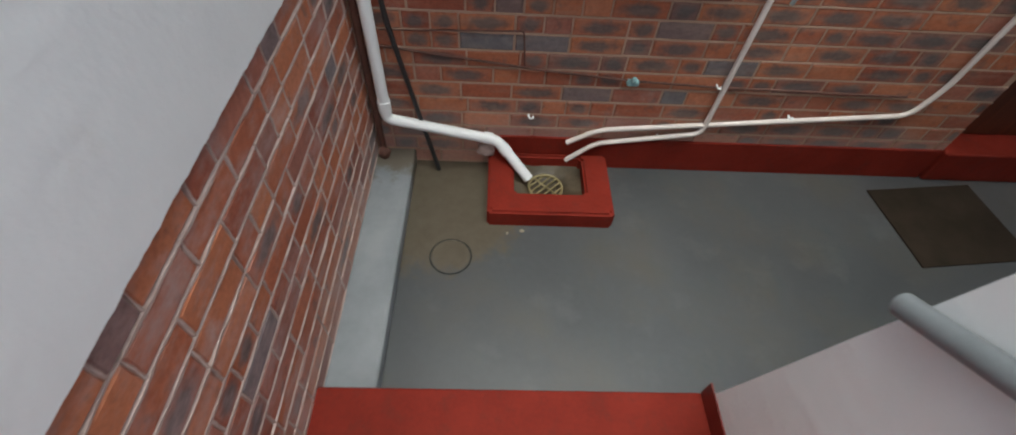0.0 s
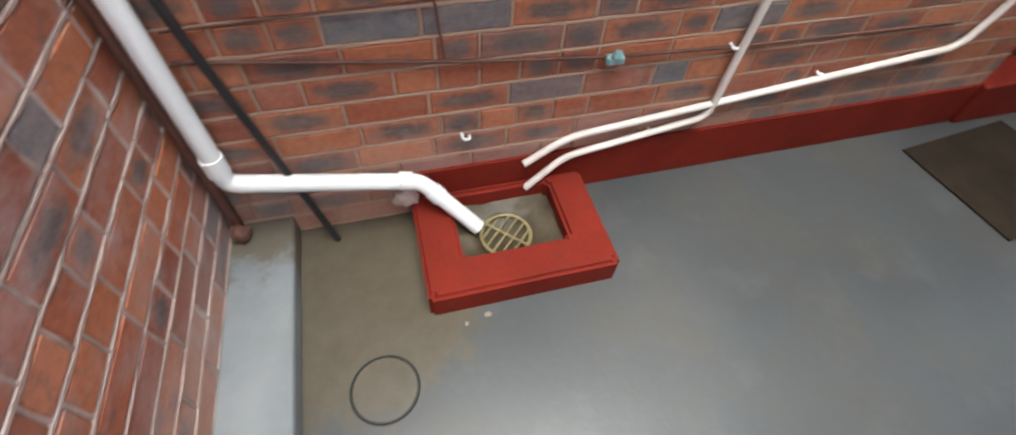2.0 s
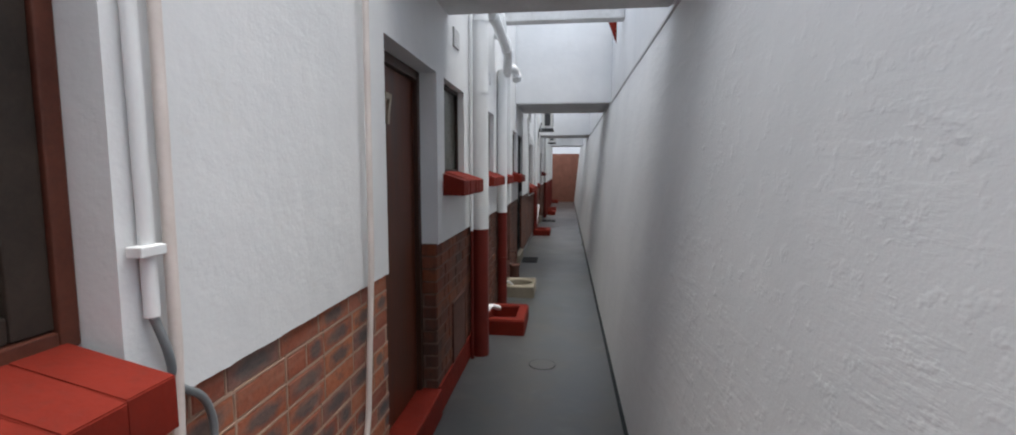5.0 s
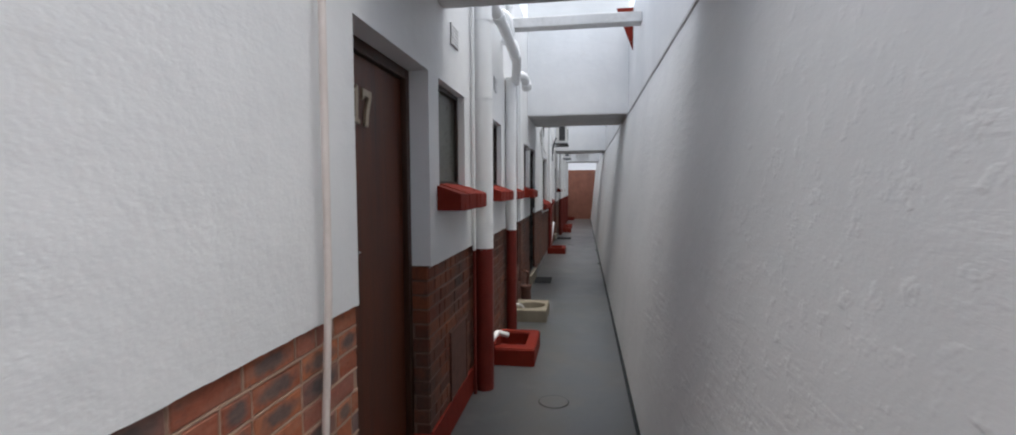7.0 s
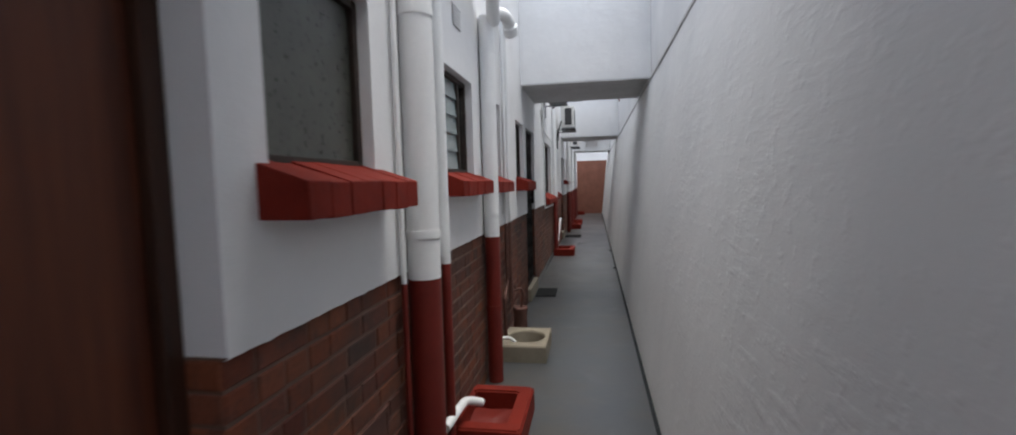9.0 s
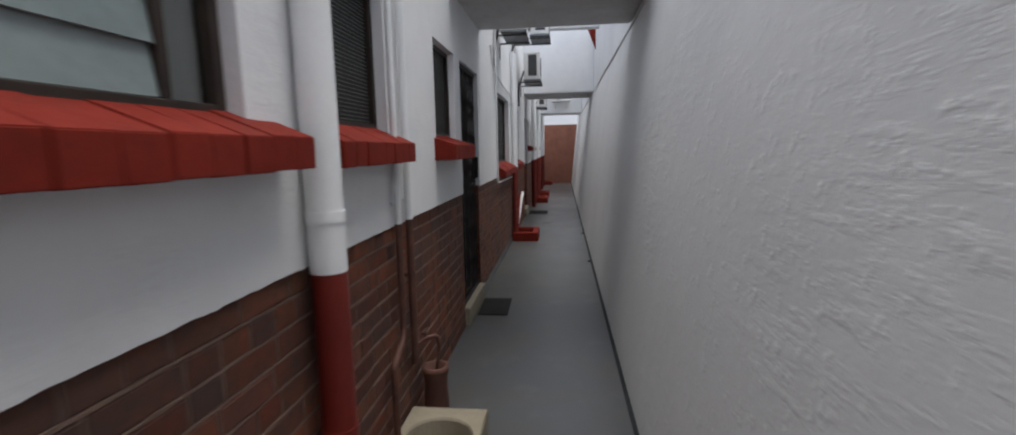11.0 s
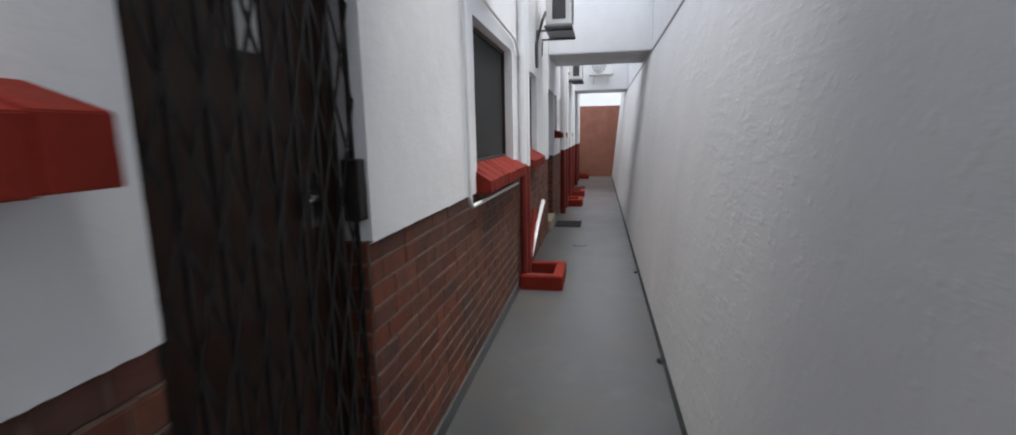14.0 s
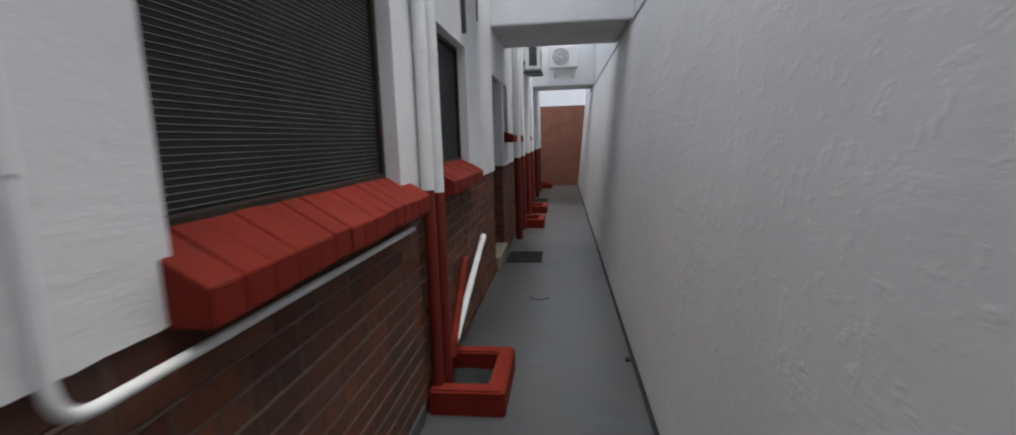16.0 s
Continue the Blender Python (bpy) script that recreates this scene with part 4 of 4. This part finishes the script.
branch("conduit_pipe", [(1.345, 1.225, 3.2), (1.343, 1.225, 1.3), (1.315, 1.238, 0.275), (0.80, 1.238, 0.185), (0.66, 1.22, 0.075)], 0.0125, "thin pinkish-white conduit bent along the skirting", material=CONDUIT, bend=0.05)
branch("conduit_pipe", [(2.36, 1.212, 3.2), (2.35, 1.212, 1.3), (2.33, 1.236, 0.6), (2.27, 1.24, 0.432), (1.6, 1.24, 0.36), (0.80, 1.238, 0.275), (0.65, 1.225, 0.195)], 0.0125, "thin pinkish-white conduit crossing the brick wall", material=CONDUIT, bend=0.06)
branch("conduit_pipe", [(1.275, 1.23, 3.2), (1.295, 1.23, 1.385)], 0.014, "short white conduit ending above a cable", material=PVC)
branch("grey_cable", [(1.295, 1.23, 1.39), (1.315, 1.215, 1.3), (1.345, 1.238, 1.215), (1.43, 1.24, 1.16), (1.465, 1.242, 1.06), (1.43, 1.243, 0.95)], 0.009, "loose grey cable below the conduit", material=GREYPIPE, bend=0.05, cat="cable")
sad = thing("conduit_clip", (1.31, 1.22, 1.52), "white saddle clip holding two conduits", "clip")
part("bar", cube(1.258, 1.318, 1.208, 1.243, 1.508, 1.53, 0.003), PVC, sad)
branch("iron_wire", [(-0.2, 1.25, 0.765), (0.395, 1.245, 0.787), (0.41, 1.24, 0.625)], 0.0035, "thin bent iron wire on the bricks", material=RUST, bend=0.015, cat="wire")
branch("copper_pipe", [(-0.21, 1.25, 0.69), (0.5, 1.248, 0.6), (0.9, 1.245, 0.565), (1.3, 1.248, 0.545), (2.2, 1.252, 0.53)], 0.0055, "thin painted water pipe across the bricks", material=RUST, bend=0.05)
tp = thing("pipe_fitting", (0.9, 1.235, 0.56), "small green corroded pipe fitting on the bricks", "fitting")
part("body", cube(0.872, 0.928, 1.225, 1.256, 0.548, 0.572, 0.006), TEAL, tp)
part("knob", lathe(bmesh.new(), (0.9, 1.226, 0.575), [(0.013, 0), (0.016, 0.008), (0.009, 0.02)]), TEAL, tp)
for cx, cz in ((0.46, 0.333), (1.305, 0.545), (1.72, 0.385), (1.12, 0.235)):
    cl = thing("pipe_clip", (cx, W - 0.01, cz), "small white plastic pipe clip on brick", "clip", "pipe clips")
    part("loop", tube([(cx - 0.012, W, cz + 0.008), (cx - 0.01, W - 0.022, cz), (cx + 0.01, W - 0.022, cz), (cx + 0.012, W, cz - 0.006)], 0.005, 0.012, 8), PVC, cl)
branch("conduit_pipe", [(10.95, 1.222, 3.3), (10.95, 1.222, 1.125), (12.7, 1.225, 1.1)], 0.0125, "white conduit turning under the window sill", [((10.95, 1.222, 1.5), (10.95, 1.222, 1.53))], bend=0.07)
branch("waste_pipe", [(13.36, 1.2, 0.22), (14.7, 1.215, 0.645)], 0.026, "sloping white waste pipe against the brick wall", [((14.62, 1.214, 0.62), (14.72, 1.215, 0.651))])
branch("waste_pipe", [(13.24, 1.2, 0.16), (13.32, 1.2, 0.25), (13.85, 1.215, 0.66)], 0.028, "sloping dark red waste pipe against brick", material=RED)
branch("waste_spout", [(5.0, 1.2, 0.27), (5.35, 1.18, 0.27), (5.44, 1.1, 0.22)], 0.026, "short white waste spout over the drain", bend=0.05)
stub = thing("stub_pipe", (7.42, 1.15, 0.0), "short rust-red clay gully pipe standing by the wall", "pipe")
part("body", lathe(bmesh.new(), (7.42, 1.15, 0.0), [(0.075, 0.0), (0.072, 0.1), (0.066, 0.2), (0.07, 0.26), (0.078, 0.29), (0.076, 0.315), (0.055, 0.315), (0.053, 0.21)]), RUST, stub)
part("tail_pipe", tube([(7.42, 1.15, 0.215), (7.42, 1.13, 0.38), (7.42, 1.12, 0.445)], 0.011, 0.03, 10), RUST, stub, "thin rusty tail pipe")
tap = thing("garden_tap", (7.36, 1.15, 0.5), "rusty brass garden tap on a pipe", "tap")
part("body", tube([(7.26, 1.215, 0.5), (7.36, 1.2, 0.5), (7.42, 1.13, 0.5), (7.42, 1.12, 0.44)], 0.013, 0.03, 10), RUST, tap)
part("handle", cube(7.33, 7.41, 1.185, 1.2, 0.535, 0.547, 0.003), RUST, tap)
part("spindle", tube([(7.37, 1.19, 0.5), (7.37, 1.19, 0.54)], 0.007, 0, 8), RUST, tap)
hatch = thing("wall_hatch", (4.15, W, 0.2), "brown painted access hatch in the brick wall", "hatch")
part("panel", cube(3.98, 4.4, W - 0.008, W + 0.003, 0.205, 0.66, 0.003), RUST, hatch)
for hx0, hx1, hz0, hz1 in ((3.965, 3.985, 0.205, 0.675), (4.395, 4.415, 0.205, 0.675), (3.985, 4.395, 0.655, 0.675)):
    part("frame_bar", cube(hx0, hx1, W - 0.014, W + 0.004, hz0, hz1, 0.002), RUST, hatch)


def lump(name, x, y, z, r, material, words, cat):
    """A small uneven lump resting on the floor or a ledge."""
    bm = bmesh.new()
    bmesh.ops.create_icosphere(bm, subdivisions=3, radius=1.0)
    for v in bm.verts:
        v.co *= 1 + 0.35 * noise.noise(v.co * 1.7 + Vector((x * 9, y * 5, 0)))
        v.co = Vector((x + v.co.x * r[0], y + v.co.y * r[1], z + (v.co.z + 0.75) * r[2]))
    for f in bm.faces:
        f.smooth = True
    return tagged(new(name, mesh_of(bm, name, material)), words, cat)


lump("mortar_lump", 0.245, 1.225, 0.1, (0.045, 0.03, 0.04), MORTAR_PALE, "rough lump of mortar behind the drain", "mortar")
lump("pebble", 0.43, 0.805, 0.0, (0.012, 0.009, 0.006), CREAM, "small pale stone on the floor", "stone")
lump("pebble", 0.36, 0.79, 0.0, (0.006, 0.007, 0.004), CREAM, "tiny pale stone on the floor", "stone")
lump("debris", 11.4, 0.045, 0.0, (0.03, 0.02, 0.012), BITUMEN_AND_SHADE, "dark bit of debris along the wall joint", "debris")
lump("debris", 13.6, 0.05, 0.0, (0.025, 0.02, 0.01), BITUMEN_AND_SHADE, "dark bit of debris along the wall joint", "debris")
lump("broken_brick", -0.27, 1.2, 0.083, (0.03, 0.03, 0.035), RUST, "broken rusty brick end in the corner", "brick")


# ---- air conditioners ----
def ac_unit(x0, x1, y0, y1, z0, z1, front, wall_y=W - 0.012):
    cx, cy = (x0 + x1) / 2, (y0 + y1) / 2
    ob = thing("air_conditioner", (cx, cy, z0), "white outdoor air conditioner unit on wall brackets", "air conditioner", "outdoor units")
    part("casing", cube(x0, x1, y0, y1, z0, z1, 0.015), AC_WHITE, ob)
    if front == "y":
        part("side_grille", cube(x0 - 0.006, x0 + 0.004, y0 + 0.06, y1 - 0.08, z0 + 0.06, z1 - 0.05), AC_DARK, ob, "dark side grille")
        part("fan_grille", lathe(bmesh.new(), (cx - 0.05, y0, (z0 + z1) / 2), [(0.19, 0.002), (0.19, -0.008)], "y"), AC_DARK, ob, "round dark fan grille")
        for bx in (x0 + 0.1, x1 - 0.1):
            part("bracket", tube([(bx, wall_y, z0 - 0.25), (bx, wall_y - 0.01, z0 - 0.045), (bx, y0 - 0.02, z0 - 0.045)], 0.013, 0, 8), AC_DARK, ob)
        part("tray", cube(x0 - 0.02, x1 + 0.02, y0 - 0.02, y1 + 0.02, z0 - 0.03, z0 - 0.004, 0.004), GREYPIPE, ob, "grey steel support tray")
        part("hose", tube([(x0 + 0.02, y1, z0 + 0.15), (x0 - 0.05, y1 + 0.03, z0 + 0.05), (x0 - 0.03, wall_y - 0.02, z0 - 0.2), (x0 - 0.02, wall_y - 0.02, z0 - 0.5)], 0.018, 0.08, 10), AC_DARK, ob)
    else:
        fan = part("fan_grille", lathe(bmesh.new(), (x0, cy + 0.06, (z0 + z1) / 2), [(0.19, 0.002), (0.19, -0.008)], "x"), SOFFIT, ob, "round grey fan grille")
        for q in range(3):
            rr = 0.06 + 0.055 * q
            part("ring", tube([(x0 - 0.014, cy + 0.06 + rr * math.cos(t * math.pi / 12), (z0 + z1) / 2 + rr * math.sin(t * math.pi / 12)) for t in range(25)], 0.006, 0, 6), AC_DARK, fan)
        for by in (y0 + 0.12, y1 - 0.12):
            part("bracket", tube([(x1 + 0.06, by, z0 - 0.2), (x0 - 0.02, by, z0 - 0.02), (x1 + 0.06, by, z0 - 0.02)], 0.014, 0, 8), AC_WHITE, ob)
    return ob


ac_unit(11.0, 11.7, 0.86, 1.14, 3.0, 3.5, "y")
ac_unit(13.2, 13.9, 0.62, 0.92, 3.42, 3.9, "y")
ac_unit(14.3, 15.1, 0.82, 1.12, 2.85, 3.35, "y")
ac_unit(19.4, 20.1, 0.86, 1.14, 2.75, 3.2, "y")
ac_unit(22.05, 22.33, 0.12, 0.76, 3.12, 3.6, "x")
branch("drain_hose", [(10.6, 1.23, 2.75), (10.75, 1.225, 2.5), (11.6, 1.225, 2.42), (12.7, 1.225, 2.4), (13.0, 1.225, 2.2)], 0.012, "thin white hose looping over the window", bend=0.15, cat="hose")


# red plates added for an unidentified red corner, perhaps a gable, above the boundary wall
def gable(x):
    ob = thing("red_flashing", (x, -0.28, 3.5), "red pointed plate standing in for a red corner", "flashing", "red flashings")
    bm = bmesh.new()
    v = [bm.verts.new(p) for p in ((x, -0.286, 3.52), (x, -0.286, 4.1), (x, -0.06, 4.1), (x + 0.03, -0.286, 3.52), (x + 0.03, -0.286, 4.1), (x + 0.03, -0.06, 4.1))]
    for f in ((0, 1, 2), (5, 4, 3), (0, 2, 5, 3), (1, 4, 5, 2), (0, 3, 4, 1)):
        bm.faces.new([v[i] for i in f])
    part("plate", bm, RED, ob)


gable(7.9)
gable(15.3)


# ---- ragged lower edge of the plaster ----
def plaster_edge(along, a, b, plane, out):
    bm = bmesh.new()
    n = int((b - a) / 0.02)
    prev = None
    for i in range(n + 1):
        u = a + (b - a) * i / n
        z = PL - 0.006 - 0.006 * abs(noise.noise((u * 9, plane, 1))) - 0.006 * abs(noise.noise((u * 37, plane, 4)))
        row = []
        for o, zz in ((0.0, PL + 0.002), (0.0, z + 0.004), (-out * 0.006, z), (-out * 0.02, z)):
            row.append(bm.verts.new((u, plane + o, zz) if along == "x" else (plane + o, u, zz)))
        if prev:
            for q in range(3):
                bm.faces.new((prev[q], row[q], row[q + 1], prev[q + 1]))
        prev = row
    return bm


edges = [END0 + 0.013] + [q for d in DOORS for q in d[:2]] + [END1]
for a, b in zip(edges[::2], edges[1::2]):
    solid("trim_plaster_edge", plaster_edge("x", a, b, W - 0.0125, -1), WHITE, "ragged lower edge of the white plaster", "trim")
solid("trim_plaster_edge_west", plaster_edge("y", -3.0, W - 0.014, END0 + 0.0125, 1), WHITE, "ragged lower edge of the white plaster", "trim")

# ---- bricks: the near ones single, the rest joined ----
COURSE, LONG = 0.085, 0.234
brick_rng = random.Random(5)


def brick_mesh(length, axis):
    """One brick, its face at 0 and its body behind, with softened front edges."""
    h, c, d = COURSE - 0.0105, 0.005, 0.04
    front = [(c, 0, c), (length - c, 0, c), (length - c, 0, h - c), (c, 0, h - c)]
    mid = [(0, c, 0), (length, c, 0), (length, c, h), (0, c, h)]
    back = [(0, d, 0), (length, d, 0), (length, d, h), (0, d, h)]
    vs = front + mid + back
    fs = [(0, 1, 2, 3)] + [(4 + i, 4 + (i + 1) % 4, (i + 1) % 4, i) for i in range(4)] + [(8 + i, 8 + (i + 1) % 4, 4 + (i + 1) % 4, 4 + i) for i in range(4)]
    if axis == "y":
        vs = [(-y, x, z) for x, y, z in vs]
    return vs, fs


def courses(a, b):
    """Start, length and height of each brick between a and b, in broken bond with some headers."""
    for r in range(14):
        u = a - (0.5 * LONG if r % 2 else 0.0) - brick_rng.choice((0, 0.03))
        while u < b - 0.02:
            ln = LONG if brick_rng.random() < 0.6 else LONG / 2
            s, e = max(u, a), min(u + ln - 0.009, b)
            if e - s > 0.03:
                yield s, round((e - s) / 0.005) * 0.005, r * COURSE + 0.004
            u += ln


def single_bricks(parent, axis, a, b, plane, material, loose, proud, mortar):
    cache = {}
    joints = [(a, b, r * COURSE - 0.0065, r * COURSE + 0.004) for r in range(15)]
    for s, ln, z in courses(a, b):
        if ln not in cache:
            me = bpy.data.meshes.new("brick")
            vs, fs = brick_mesh(ln, axis)
            me.from_pydata(vs, [], fs)
            me.materials.append(material)
            cache[ln] = me
        ob = new("brick", cache[ln])
        ob.parent = parent
        j = brick_rng.uniform(-0.002, 0.003) * loose
        ob.location = (s, plane + j, z) if axis == "x" else (plane - j, s, z)
        joints.append((s - 0.009, s, z, z + COURSE))
        ob.rotation_euler = (brick_rng.uniform(-0.02, 0.02) * loose, brick_rng.uniform(-0.01, 0.01) * loose, brick_rng.uniform(-0.01, 0.01) * loose)
    smeared_joints(parent, axis, joints, plane, proud, mortar)


def smeared_joints(parent, axis, joints, plane, proud, material):
    """Bed and cross joints as ragged mortar strips that lap unevenly over the brick edges."""
    vs, fs = [], []
    for u0, u1, z0, z1 in joints:
        flat = u1 - u0 > z1 - z0
        n = max(2, int((u1 - u0 if flat else z1 - z0) / 0.018))
        for i in range(n + 1):
            t = i / n
            u, z = (u0 + (u1 - u0) * t, (z0 + z1) / 2) if flat else ((u0 + u1) / 2, z0 + (z1 - z0) * t)
            half = (z1 - z0 if flat else u1 - u0) / 2
            w0 = half * (0.85 + 1.1 * noise.noise((u * 21, z * 33, plane)))
            w1 = half * (0.85 + 1.1 * noise.noise((u * 21, z * 33, plane + 7)))
            h = proud * (0.4 + 1.6 * noise.noise((u * 14, z * 40, plane + 3)))
            for o, y in ((-w0, -0.006), (-w0 * 0.6, h), (w1 * 0.6, h), (w1, -0.006)):
                a, b = (u, z + o) if flat else (u + o, z)
                vs.append((a, plane - y, b) if axis == "x" else (plane + y, a, b))
            if i:
                k = len(vs) - 8
                fs += [(k + q, k + q + 1, k + q + 5, k + q + 4) for q in range(3)]
    me = bpy.data.meshes.new("mortar_joints")
    me.from_pydata(vs, [], fs)
    me.materials.append(material)
    ob = new("mortar_joints", me)
    ob.parent = parent
    tagged(ob, "ragged smeared mortar joints", kind="stuff")


def joined_bricks(parent, runs):
    vs, fs = [], []
    for axis, a, b, plane, flip in runs:
        for s, ln, z in courses(a, b):
            v, f = brick_mesh(ln, axis)
            j = brick_rng.uniform(-0.002, 0.003)
            k = len(vs)
            if flip:
                v = [(-x, y, q) for x, y, q in v]
            vs += [(x + s, y + plane + j, q + z) if axis == "x" else (x + plane + j, y + s, q + z) for x, y, q in v]
            fs += [tuple(k + i for i in (q[::-1] if flip else q)) for q in f]
    me = bpy.data.meshes.new("bricks")
    me.from_pydata(vs, [], fs)
    me.materials.append(BRICKS)
    ob = new("bricks", me)
    ob.parent = parent
    return tagged(ob, kind="stuff")


single_bricks(wall_plinth, "x", END0 + 0.001, 2.64, W, BRICK, 0.3, 0.0004, MORTAR)
single_bricks(wall_west_plinth, "y", -0.75, W - 0.005, END0, BRICK_END, 0.6, 0.0025, MORTAR_PALE)
single_bricks(wall_plinth_mid, "x", 4.7, 8.86, W, BRICK_OLD, 0.5, 0.0002, MORTAR_DARK)
joined_bricks(wall_plinth_mid, [("x", 3.55, 4.7, W, False), ("y", W + 0.006, W + 0.1, 3.542, True)])
single_bricks(wall_plinth_far, "x", 9.71, 12.9, W, BRICK_OLD, 0.5, 0.0002, MORTAR_DARK)
joined_bricks(wall_plinth_far, [("x", 12.9, 15.86, W, False), ("x", 16.70, END1, W, False)]
              + [("y", W + 0.006, W + 0.1, x, True) for x in (9.702, 16.692)])
joined_bricks(wall_west_plinth, [("y", -3.0, -0.75, END0, False)])
